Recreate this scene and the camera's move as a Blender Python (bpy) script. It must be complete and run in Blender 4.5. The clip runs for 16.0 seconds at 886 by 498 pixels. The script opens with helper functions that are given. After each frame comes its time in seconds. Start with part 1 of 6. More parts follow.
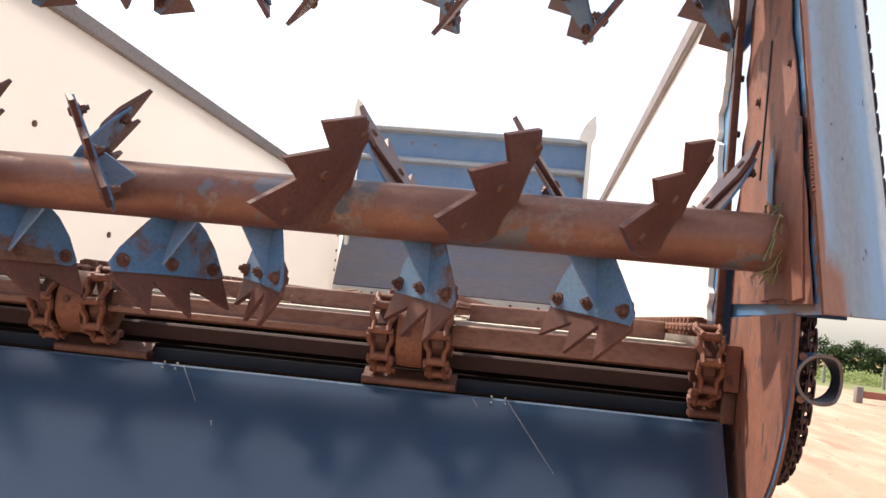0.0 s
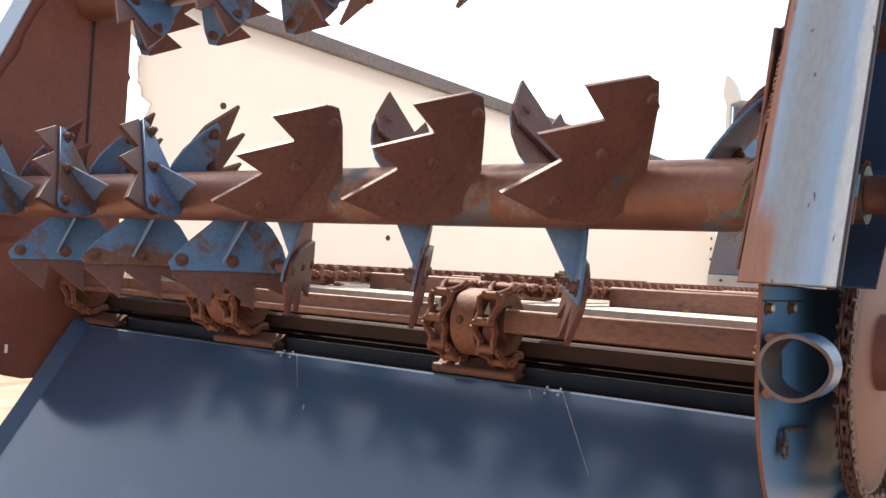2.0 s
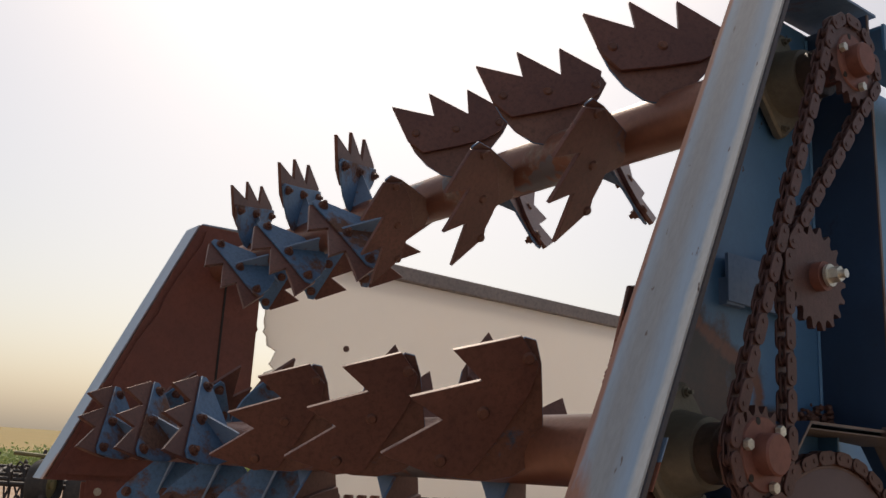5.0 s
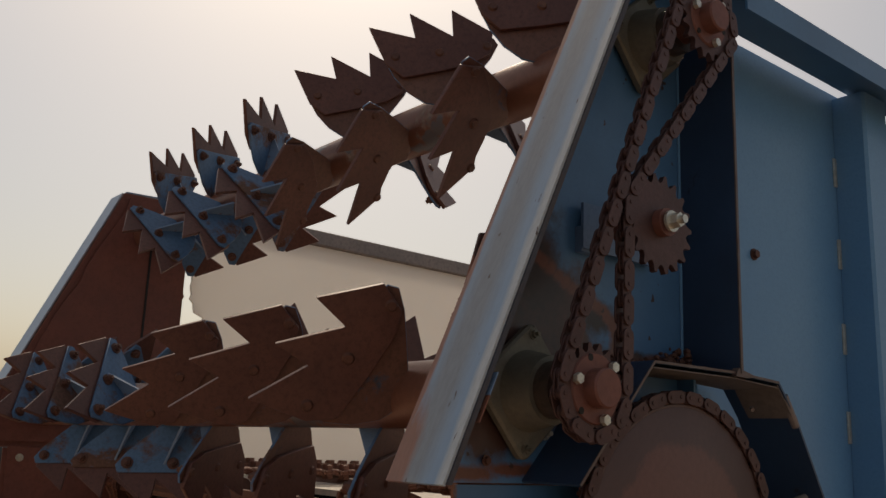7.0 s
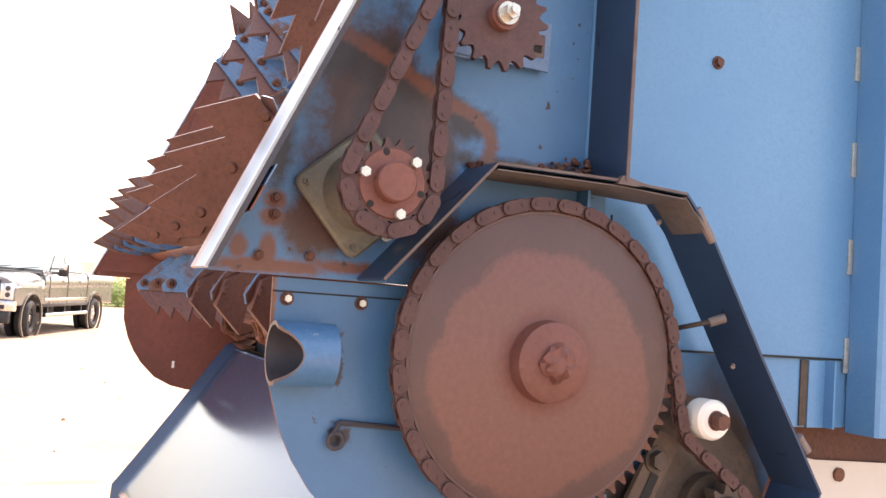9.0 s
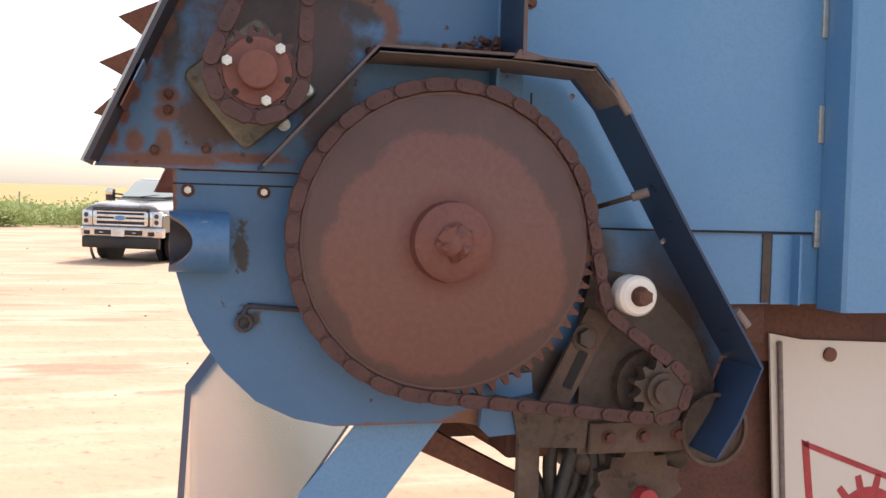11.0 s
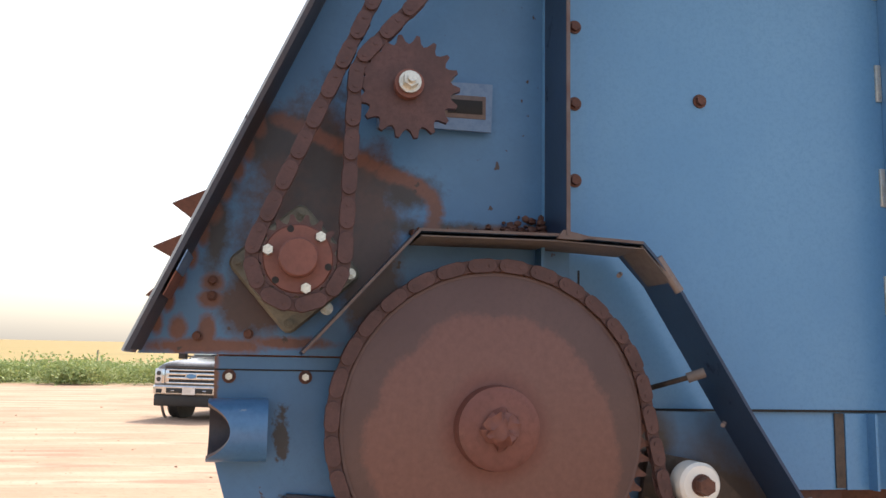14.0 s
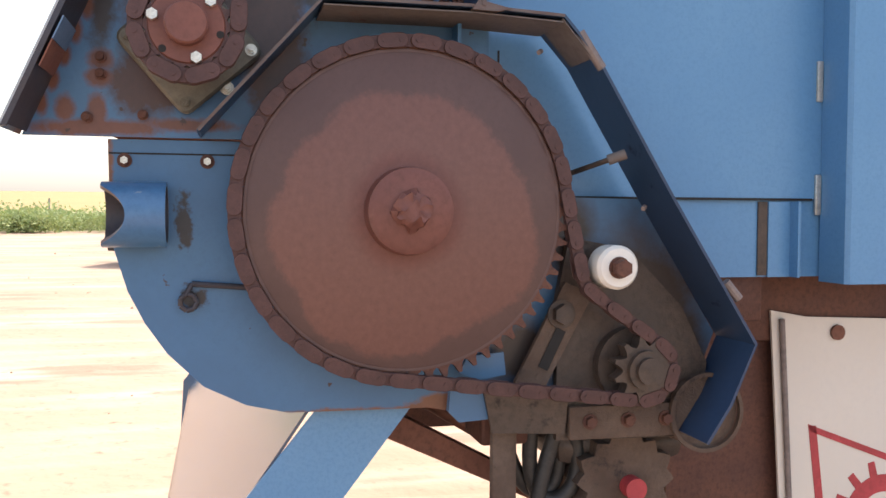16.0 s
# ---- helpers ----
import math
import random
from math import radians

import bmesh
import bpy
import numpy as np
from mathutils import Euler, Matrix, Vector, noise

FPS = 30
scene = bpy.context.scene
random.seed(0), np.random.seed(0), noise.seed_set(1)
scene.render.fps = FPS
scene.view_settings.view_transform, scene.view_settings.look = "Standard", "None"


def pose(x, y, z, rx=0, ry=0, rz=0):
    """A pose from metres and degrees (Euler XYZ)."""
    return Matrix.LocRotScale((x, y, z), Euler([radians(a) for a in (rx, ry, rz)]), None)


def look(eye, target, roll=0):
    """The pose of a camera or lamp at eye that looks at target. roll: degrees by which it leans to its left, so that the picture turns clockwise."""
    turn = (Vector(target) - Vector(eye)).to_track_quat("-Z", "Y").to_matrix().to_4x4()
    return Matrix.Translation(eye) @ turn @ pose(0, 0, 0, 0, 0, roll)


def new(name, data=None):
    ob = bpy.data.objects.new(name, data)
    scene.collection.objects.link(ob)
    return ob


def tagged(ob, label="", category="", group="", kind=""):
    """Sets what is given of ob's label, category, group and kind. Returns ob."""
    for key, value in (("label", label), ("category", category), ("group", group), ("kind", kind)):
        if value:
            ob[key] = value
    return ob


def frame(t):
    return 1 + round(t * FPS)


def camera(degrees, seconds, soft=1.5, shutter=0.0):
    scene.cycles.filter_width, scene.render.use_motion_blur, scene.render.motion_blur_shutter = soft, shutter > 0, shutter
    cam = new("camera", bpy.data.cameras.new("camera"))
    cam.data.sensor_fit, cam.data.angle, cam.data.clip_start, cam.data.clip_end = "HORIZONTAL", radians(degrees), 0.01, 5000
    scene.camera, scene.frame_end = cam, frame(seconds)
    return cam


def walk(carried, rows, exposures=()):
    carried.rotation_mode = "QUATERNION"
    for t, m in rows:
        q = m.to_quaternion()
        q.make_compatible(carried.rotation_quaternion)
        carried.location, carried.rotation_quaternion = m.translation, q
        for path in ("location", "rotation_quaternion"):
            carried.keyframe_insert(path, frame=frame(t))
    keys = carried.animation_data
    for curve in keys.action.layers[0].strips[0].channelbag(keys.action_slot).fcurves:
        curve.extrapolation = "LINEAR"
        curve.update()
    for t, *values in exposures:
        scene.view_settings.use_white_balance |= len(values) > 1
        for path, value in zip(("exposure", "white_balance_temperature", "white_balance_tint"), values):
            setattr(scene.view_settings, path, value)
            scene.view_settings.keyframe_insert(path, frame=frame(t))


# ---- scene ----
cam = camera(51.8, 16.0)
PATH = [
    (0, (0.72, -2.22, 1.734), (0.505, -0.236, 1.86), 6.8),
    (0.5, (0.987, -2.151, 1.752), (0.579, -0.194, 1.803), 5.0),
    (1, (1.21, -2.032, 1.787), (0.578, -0.135, 1.815), 4.6),
    (1.5, (1.437, -1.975, 1.782), (0.53, -0.193, 1.811), 4.2),
    (2, (1.608, -1.793, 1.804), (0.439, -0.17, 1.821), 4.2),
    (2.5, (1.75, -1.668, 1.815), (0.398, -0.194, 1.863), 4.6),
    (3, (1.932, -1.675, 1.816), (0.431, -0.355, 1.894), 4.7),
    (3.5, (2.054, -1.598, 1.852), (0.463, -0.39, 1.965), 4.7),
    (4, (2.118, -1.52, 1.901), (0.518, -0.354, 2.189), 4.2),
    (4.2, (2.116, -1.486, 1.91), (0.524, -0.333, 2.275), 3.9),
    (6.3, (2.172, -1.433, 1.906), (0.652, -0.221, 2.376), 4.0),
    (6.5, (2.188, -1.406, 1.892), (0.690, -0.163, 2.350), 3.33),
    (7, (2.263, -1.344, 1.866), (0.742, -0.108, 2.265), 3.1),
    (7.5, (2.414, -1.239, 1.832), (0.835, -0.03, 2.05), 4.5),
    (8, (2.521, -1.097, 1.829), (0.871, 0.027, 1.959), 4.2),
    (8.5, (2.533, -0.897, 1.812), (0.794, 0.084, 1.932), 4.2),
    (9, (2.607, -0.786, 1.796), (0.782, 0.028, 1.885), 4.5),
    (9.5, (2.747, -0.707, 1.787), (0.881, 0.009, 1.835), 3.4),
    (10, (2.794, -0.611, 1.777), (0.896, 0.02, 1.752), 2.4),
    (10.2, (2.785, -0.563, 1.784), (0.871, 0.015, 1.721), 2.0),
    (12.3, (2.755, -0.328, 1.731), (0.826, 0.184, 1.599), 1.5),
    (12.5, (2.753, -0.331, 1.752), (0.816, 0.159, 1.656), 1.1),
    (13, (2.748, -0.351, 1.772), (0.795, 0.081, 1.793), 1.3),
    (13.5, (2.745, -0.367, 1.808), (0.792, 0.033, 1.965), 0.9),
    (14, (2.739, -0.367, 1.816), (0.786, 0.006, 2.032), 1.2),
    (14.5, (2.732, -0.37, 1.811), (0.781, 0.015, 2.022), 2.3),
    (15, (2.723, -0.361, 1.796), (0.771, 0.049, 1.938), 1.7),
    (15.5, (2.716, -0.32, 1.763), (0.764, 0.11, 1.832), 0.9),
    (16, (2.681, -0.278, 1.716), (0.74, 0.191, 1.598), 0.6),
]
EXPOSURES = [(0.0, 0.5, 6850, 12), (0.5, 0.5, 6850, 12), (1.0, 0.68, 6950, 10), (1.5, 0.70, 6950, 10), (2.0, 0.6, 6900, 11), (3.0, 0.52, 6850, 12), (3.5, 0.4, 6850, 12), (4.2, -0.15, 6800, 12), (6.3, -1.35, 7700, 10), (7.0, -1.25, 7500, 10),
             (7.5, -0.5, 7300, 18), (8.0, 1.05, 7200, 20), (8.5, 1.5, 7000, 18), (9.0, 1.36, 7000, 17), (9.5, 0.95, 6950, 14), (10.0, 0.55, 6950, 14),
             (12.5, 0.7, 6500, 12), (13.5, 0.72, 6600, 10), (14.5, 0.24, 6650, 10), (16.0, 0.8, 6500, 12)]
walk(cam, [(t, look(eye, target, roll)) for t, eye, target, roll in PATH], EXPOSURES)

# ---------- world, sun ----------
SUN_DIR = Vector((-0.60, 0.36, 0.80)).normalized()
world = bpy.data.worlds.new("sky")
scene.world = world
world.use_nodes = True
wn = world.node_tree.nodes
sky = wn.new("ShaderNodeTexSky")
sky.sky_type = "NISHITA"
sky.sun_disc = False
sky.sun_elevation = math.asin(SUN_DIR.z)
sky.sun_rotation = math.atan2(SUN_DIR.x, SUN_DIR.y)
sky.air_density, sky.dust_density, sky.ozone_density = 1.0, 3.2, 1.0
wn["Background"].inputs["Strength"].default_value = 0.15
haze = wn.new("ShaderNodeMix")
haze.data_type, haze.blend_type = "RGBA", "ADD"
haze.inputs["Factor"].default_value = 1.0
haze.inputs[7].default_value = (2.1, 2.1, 2.1, 1)
world.node_tree.links.new(sky.outputs["Color"], haze.inputs[6])
world.node_tree.links.new(haze.outputs[2], wn["Background"].inputs["Color"])
sun = new("sun", bpy.data.lights.new("sun", "SUN"))
sun.data.energy, sun.data.angle, sun.data.color = 3.8, radians(0.6), (1.0, 0.93, 0.82)
sun.matrix_world = look(SUN_DIR * 40, (0, 0, 0))


# ---------- materials ----------
def mat(name, base, second=None, patch=None, amount=0.0, scale=6.0, rough=0.6, metal=0.0, bump=0.15, fine=60.0, coat=0.0,
        patch_rough=0.85, stretch=(1, 1, 1), translucent=0.0, drift=False, layers=(), chips=None, speck=0.6):
    m = bpy.data.materials.new(name)
    m.use_nodes = True
    nt = m.node_tree
    N, K = nt.nodes, nt.links.new
    b = N["Principled BSDF"]
    tc = N.new("ShaderNodeTexCoord")
    mp = N.new("ShaderNodeMapping")
    mp.inputs["Scale"].default_value = stretch
    K(tc.outputs["Object"], mp.inputs["Vector"])
    if drift:
        oi = N.new("ShaderNodeObjectInfo")
        mul = N.new("ShaderNodeMath")
        mul.operation = "MULTIPLY"
        mul.inputs[1].default_value = 37.0
        K(oi.outputs["Random"], mul.inputs[0])
        comb = N.new("ShaderNodeCombineXYZ")
        K(mul.outputs[0], comb.inputs[0])
        K(mul.outputs[0], comb.inputs[2])
        K(comb.outputs[0], mp.inputs["Location"])

    def noise_tex(s, detail=6.0, r=0.6):
        n = N.new("ShaderNodeTexNoise")
        n.inputs["Scale"].default_value, n.inputs["Detail"].default_value, n.inputs["Roughness"].default_value = s, detail, r
        K(mp.outputs[0], n.inputs["Vector"])
        return n

    def ramp(src, lo, hi):
        r = N.new("ShaderNodeMapRange")
        r.inputs["From Min"].default_value, r.inputs["From Max"].default_value = lo, hi
        K(src, r.inputs["Value"])
        return r.outputs["Result"]

    def mix(f, a, c):
        x = N.new("ShaderNodeMix")
        x.data_type = "RGBA"
        K(f, x.inputs["Factor"])
        for v, i in ((a, 6), (c, 7)):
            if isinstance(v, tuple):
                x.inputs[i].default_value = (*v, 1)
            else:
                K(v, x.inputs[i])
        return x.outputs[2]

    big, small = noise_tex(scale), noise_tex(fine, 4.0, 0.7)
    col = mix(ramp(big.outputs["Fac"], 0.35, 0.68), base, second or tuple(v * 0.72 for v in base))
    col = mix(ramp(small.outputs["Fac"], 0.45, 0.8), col, tuple(v * (1 - 0.65 * speck) for v in base))
    rgh = None
    if patch:
        w = noise_tex(scale * 0.8, 9.0, 0.72)
        w.inputs["Distortion"].default_value = 0.4
        lim = 0.78 - 0.45 * amount
        f = ramp(w.outputs["Fac"], lim, lim + 0.07)
        pc = mix(ramp(small.outputs["Fac"], 0.3, 0.7), patch, tuple(v * 0.5 for v in patch))
        col = mix(f, col, pc)
        mr = N.new("ShaderNodeMapRange")
        mr.inputs["To Min"].default_value, mr.inputs["To Max"].default_value = rough, patch_rough
        K(f, mr.inputs["Value"])
        rgh = mr.outputs["Result"]
    for spots, spot_color, wave, edge, wscale in layers:
        w2 = noise_tex(wscale, 8.0, 0.7)
        total = None
        for c, r in spots:
            mp2 = N.new("ShaderNodeMapping")
            mp2.inputs["Location"].default_value = tuple(-p / q if q else 0 for p, q in zip(c, r))
            mp2.inputs["Scale"].default_value = tuple(1 / q if q else 0 for q in r)
            K(tc.outputs["Object"], mp2.inputs["Vector"])
            ln = N.new("ShaderNodeVectorMath")
            ln.operation = "LENGTH"
            K(mp2.outputs[0], ln.inputs[0])
            ma = N.new("ShaderNodeMath")
            ma.operation = "MULTIPLY_ADD"
            K(w2.outputs["Fac"], ma.inputs[0])
            ma.inputs[1].default_value = wave
            K(ln.outputs["Value"], ma.inputs[2])
            mid = 1 + wave * 0.5
            f = ramp(ma.outputs[0], mid + edge, mid - edge)
            if total is None:
                total = f
            else:
                mx = N.new("ShaderNodeMath")
                mx.operation = "MAXIMUM"
                K(total, mx.inputs[0])
                K(f, mx.inputs[1])
                total = mx.outputs[0]
        col = mix(total, col, mix(ramp(small.outputs["Fac"], 0.3, 0.75), spot_color, tuple(v * 0.78 for v in spot_color)))
    if chips:
        w3 = noise_tex(chips[0], 3.0, 0.5)
        col = mix(ramp(w3.outputs["Fac"], chips[1], chips[1] + 0.03), col, chips[2])
    K(col, b.inputs["Base Color"])
    if rgh:
        K(rgh, b.inputs["Roughness"])
    else:
        mr = N.new("ShaderNodeMapRange")
        mr.inputs["To Min"].default_value, mr.inputs["To Max"].default_value = max(rough - 0.12, 0.03), min(rough + 0.12, 1)
        K(big.outputs["Fac"], mr.inputs["Value"])
        K(mr.outputs["Result"], b.inputs["Roughness"])
    b.inputs["Metallic"].default_value = metal
    b.inputs["Coat Weight"].default_value = coat
    b.inputs["Coat Roughness"].default_value = 0.15
    if translucent:
        b.inputs["Subsurface Weight"].default_value = 0.0
        t = N.new("ShaderNodeBsdfTranslucent")
        K(col, t.inputs["Color"])
        ms = N.new("ShaderNodeMixShader")
        ms.inputs[0].default_value = translucent
        K(b.outputs[0], ms.inputs[1])
        K(t.outputs[0], ms.inputs[2])
        K(ms.outputs[0], N["Material Output"].inputs["Surface"])
    if bump:
        bp = N.new("ShaderNodeBump")
        bp.inputs["Strength"].default_value = bump
        bp.inputs["Distance"].default_value = 0.01
        add = N.new("ShaderNodeMath")
        K(big.outputs["Fac"], add.inputs[0])
        K(small.outputs["Fac"], add.inputs[1])
        K(add.outputs[0], bp.inputs["Height"])
        K(bp.outputs["Normal"], b.inputs["Normal"])
    return m


BLUE, BLUE2 = (0.060, 0.175, 0.335), (0.050, 0.14, 0.27)
RUST, RUST2 = (0.16, 0.062, 0.04), (0.24, 0.10, 0.06)
ORANGE = (0.33, 0.115, 0.045)
m_blue = mat("blue_paint", BLUE, BLUE2, ORANGE, 0.16, 4.5, 0.42, 0.0, 0.012, 90, coat=0.15, speck=0.25)
m_blue_worn = mat("worn_blue_paint", (0.10, 0.19, 0.34), (0.16, 0.24, 0.36), (0.26, 0.11, 0.06), 0.42, 5.0, 0.5, 0.0, 0.03, 70, speck=0.3)
# faded blue with rust and chips; paleness also carries the sky's reflection
m_flange = mat("faded_sky_pale_blue_paint", (0.25, 0.35, 0.47), (0.20, 0.30, 0.43), (0.30, 0.30, 0.31), 0.30, 3.0, 0.38, 0.0, 0.02, 60, speck=0.2, stretch=(2.5, 0.6, 0.6),
               layers=(([((0.060, 0, 0), (0.028, 0, 0))], (0.25, 0.28, 0.31), 1.2, 0.5, 4.0), ([((0.134, 0, 0), (0.016, 0, 0))], (0.48, 0.52, 0.54), 1.2, 0.3, 14.0),
                       ([((0.010, 0, 0.45), (0.040, 0, 0.09)), ((0.008, 0, 0), (0.012, 0, 0))], (0.30, 0.14, 0.09), 1.1, 0.25, 14.0)),
               chips=(38.0, 0.70, (0.10, 0.075, 0.07)))
# lighter second blue in broad clouds paints soft reflections onto the side sheet
m_blue_clean = mat("smooth_blue_paint", (0.094, 0.252, 0.46), (0.130, 0.30, 0.50), (0.05, 0.10, 0.17), 0.05, 1.6, 0.42, 0.0, 0.006, 150, coat=0.15, speck=0.12)
m_pan = mat("glossy_blue_paint", (0.030, 0.064, 0.125), (0.022, 0.050, 0.100), (0.04, 0.072, 0.115), 0.2, 2.2, 0.19, 0.0, 0.004, 45, coat=0.35, patch_rough=0.22, speck=0.2)
m_pan.node_tree.nodes["Principled BSDF"].inputs["Specular IOR Level"].default_value = 0.7
m_rust = mat("brown_rust", RUST, RUST2, (0.30, 0.14, 0.085), 0.4, 5.0, 0.62, 0.15, 0.12, 80, drift=True)
m_rust_plate = mat("rusted_plate", (0.195, 0.064, 0.045), (0.130, 0.046, 0.036), (0.06, 0.10, 0.18), 0.14, 3.5, 0.66, 0.1, 0.12, 60)
m_rust_pipe = mat("rusted_pipe", (0.23, 0.105, 0.072), (0.145, 0.058, 0.040), (0.29, 0.215, 0.185), 0.46, 5.5, 0.40, 0.25, 0.08, 90, chips=(9.0, 0.63, (0.12, 0.115, 0.13)))
m_rust_orange = mat("flaking_rust", (0.25, 0.098, 0.062), (0.155, 0.062, 0.045), (0.36, 0.20, 0.15), 0.34, 9.0, 0.75, 0.0, 0.35, 70, stretch=(1, 1.3, 0.75), chips=(14.0, 0.60, (0.085, 0.045, 0.04)))
m_rust_dark = mat("dark_rust", (0.10, 0.045, 0.035), (0.16, 0.07, 0.045), None, 0, 9.0, 0.6, 0.3, 0.2, 90, drift=True)
m_chain = mat("chain_steel", (0.105, 0.054, 0.050), (0.07, 0.038, 0.036), (0.17, 0.08, 0.06), 0.3, 30.0, 0.5, 0.4, 0.1, 200, drift=True)
m_gear = mat("rust_film", (0.20, 0.078, 0.060), (0.15, 0.060, 0.048), (0.24, 0.115, 0.09), 0.45, 5.0, 0.55, 0.2, 0.05, 70)
m_disc = mat("rubbed_disc", (0.112, 0.064, 0.056), (0.094, 0.053, 0.048), (0.135, 0.074, 0.062), 0.2, 9.0, 0.5, 0.15, 0.012, 90, speck=0.3,
             layers=(([((0, 0.0, -0.022), (0, 0.205, 0.200))], (0.180, 0.086, 0.069), 0.55, 0.03, 6.0), ([((0, 0, 0), (0, 0.088, 0.088))], (0.175, 0.070, 0.055), 0.3, 0.12, 12.0)))


def yz(y, z, ry, rz):
    return (0, y + 0.2, z - 1.34), (0, ry, rz)


# rust and grease marks on the drive side, placed in machine coordinates
BROWN = [yz(-0.32, 2.04, 0.095, 0.15), yz(-0.375, 1.86, 0.06, 0.06), yz(-0.23, 2.00, 0.085, 0.12), yz(-0.20, 1.90, 0.06, 0.10)]
BLACK = [yz(-0.36, 2.13, 0.09, 0.04), yz(-0.45, 1.98, 0.020, 0.09), yz(-0.15, 2.06, 0.05, 0.03), yz(-0.06, 1.99, 0.12, 0.014), yz(-0.28, 2.10, 0.05, 0.10)]
STRIPES = [yz(-0.46, 1.785, 0.10, 0.012), yz(-0.33, 1.792, 0.07, 0.011), yz(0.05, 1.985, 0.12, 0.016), yz(-0.461, 1.802, 0.013, 0.03), yz(-0.459, 1.86, 0.017, 0.014), yz(-0.457, 1.887, 0.017, 0.014), yz(-0.507, 1.813, 0.013, 0.022)]
STRIPES += [yz(-0.540 + 0.149 * k / 9, 1.820 + 0.329 * k / 9, 0.010, 0.018) for k in range(10)]
ARC = [(-0.359, 2.166), (-0.314, 2.148), (-0.272, 2.132), (-0.218, 2.104), (-0.163, 2.080), (-0.123, 2.067), (-0.096, 2.045), (-0.088, 2.019), (-0.097, 1.984)]
for (ya, za), (yb, zb) in zip(ARC, ARC[1:]):
    STRIPES += [yz(ya + (yb - ya) * f, za + (zb - za) * f, 0.015, 0.012) for f in (0.0, 0.34, 0.67)]
m_plate = mat("stained_blue_paint", (0.072, 0.195, 0.375), (0.058, 0.16, 0.31), (0.05, 0.035, 0.03), 0.20, 7.0, 0.42, 0.0, 0.012, 90, coat=0.12, speck=0.25,
              layers=((BROWN, (0.078, 0.039, 0.032), 2.1, 0.25, 10.0), (BLACK, (0.040, 0.030, 0.030), 3.4, 0.45, 15.0), (STRIPES, (0.165, 0.064, 0.040), 1.8, 0.35, 22.0)),
              chips=(45.0, 0.70, (0.05, 0.028, 0.022)))
m_low = mat("pitted_blue_paint", BLUE, BLUE2, (0.10, 0.045, 0.03), 0.10, 5.0, 0.42, 0.0, 0.012, 90, coat=0.12, speck=0.25,
            layers=(([yz(0.42, 1.49, 0.13, 0.15), yz(0.50, 1.42, 0.07, 0.10), yz(0.30, 1.62, 0.05, 0.07), yz(0.22, 1.42, 0.07, 0.06)], (0.045, 0.033, 0.029), 1.2, 0.40, 8.0),
                    ([yz(-0.10, 1.332, 0.16, 0.010), yz(0.06, 1.34, 0.04, 0.02), yz(-0.447, 1.62, 0.008, 0.20)], (0.20, 0.085, 0.045), 2.6, 0.25, 26.0),
                    ([yz(-0.338, 1.645, 0.012, 0.04), yz(-0.32, 1.525, 0.018, 0.018)], (0.035, 0.035, 0.042), 3.6, 0.2, 34.0)),
            chips=(50.0, 0.72, (0.05, 0.03, 0.025)))
# near-black brown without gloss: the shade of the conveyor gap put into the colour
m_gap = mat("gap_shade_brown", (0.014, 0.009, 0.008), (0.022, 0.014, 0.011), None, 0, 6.0, 0.85, 0.0, 0.2, 60)
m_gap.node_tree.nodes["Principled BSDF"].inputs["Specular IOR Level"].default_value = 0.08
m_grease = mat("greasy_steel", (0.058, 0.043, 0.036), (0.095, 0.067, 0.050), (0.03, 0.023, 0.019), 0.4, 7.0, 0.45, 0.2, 0.2, 60)
# grease on the chain shield; on the pan's side fold it stands for shade
m_band = mat("greasy_shaded_blue_paint", (0.025, 0.056, 0.120), (0.018, 0.036, 0.075), (0.03, 0.022, 0.020), 0.35, 6.0, 0.4, 0.0, 0.03, 80, speck=0.3)
m_caked = mat("caked_dirt", (0.15, 0.105, 0.078), (0.085, 0.055, 0.040), (0.05, 0.035, 0.03), 0.4, 9.0, 0.9, 0.0, 0.5, 50)
m_cast = mat("cast_green_grey", (0.215, 0.20, 0.155), (0.135, 0.125, 0.10), (0.22, 0.10, 0.05), 0.35, 12.0, 0.55, 0.3, 0.15, 80)
m_edge = mat("worn_edge", (0.15, 0.12, 0.11), (0.10, 0.055, 0.045), (0.22, 0.095, 0.055), 0.35, 14.0, 0.5, 0.1, 0.05, 90)
m_zinc = mat("zinc_bolt", (0.72, 0.70, 0.62), (0.55, 0.53, 0.46), None, 0, 60, 0.35, 0.7, 0.05, 200)
m_board = mat("white_plastic_sheet", (0.84, 0.82, 0.79), (0.80, 0.77, 0.72), (0.62, 0.52, 0.42), 0.10, 0.9, 0.5, 0.0, 0.02, 12, speck=0.05)
m_liner = mat("white_liner", (0.86, 0.84, 0.81), (0.84, 0.80, 0.76), (0.70, 0.60, 0.48), 0.05, 0.7, 0.5, 0.0, 0.0, 3, translucent=0.56, speck=0.05)
m_white = mat("white_plastic", (0.82, 0.80, 0.74), (0.76, 0.73, 0.66), None, 0, 12, 0.35, 0, 0.02, 90, speck=0.12)
m_whiteboard = mat("cream_board", (0.74, 0.68, 0.60), (0.70, 0.63, 0.54), (0.5, 0.4, 0.32), 0.06, 2, 0.5, 0, 0.01, 60, speck=0.08)
m_red = mat("red_print", (0.52, 0.06, 0.07), None, None, 0, 20, 0.5, 0, 0.0, 60)
m_rail = mat("dull_grey_rail", (0.20, 0.165, 0.155), (0.26, 0.21, 0.19), (0.22, 0.11, 0.07), 0.25, 4, 0.55, 0.2, 0.08, 60)
m_black = mat("black_hole", (0.012, 0.011, 0.011), None, None, 0, 10, 0.7, 0, 0.0, 60)
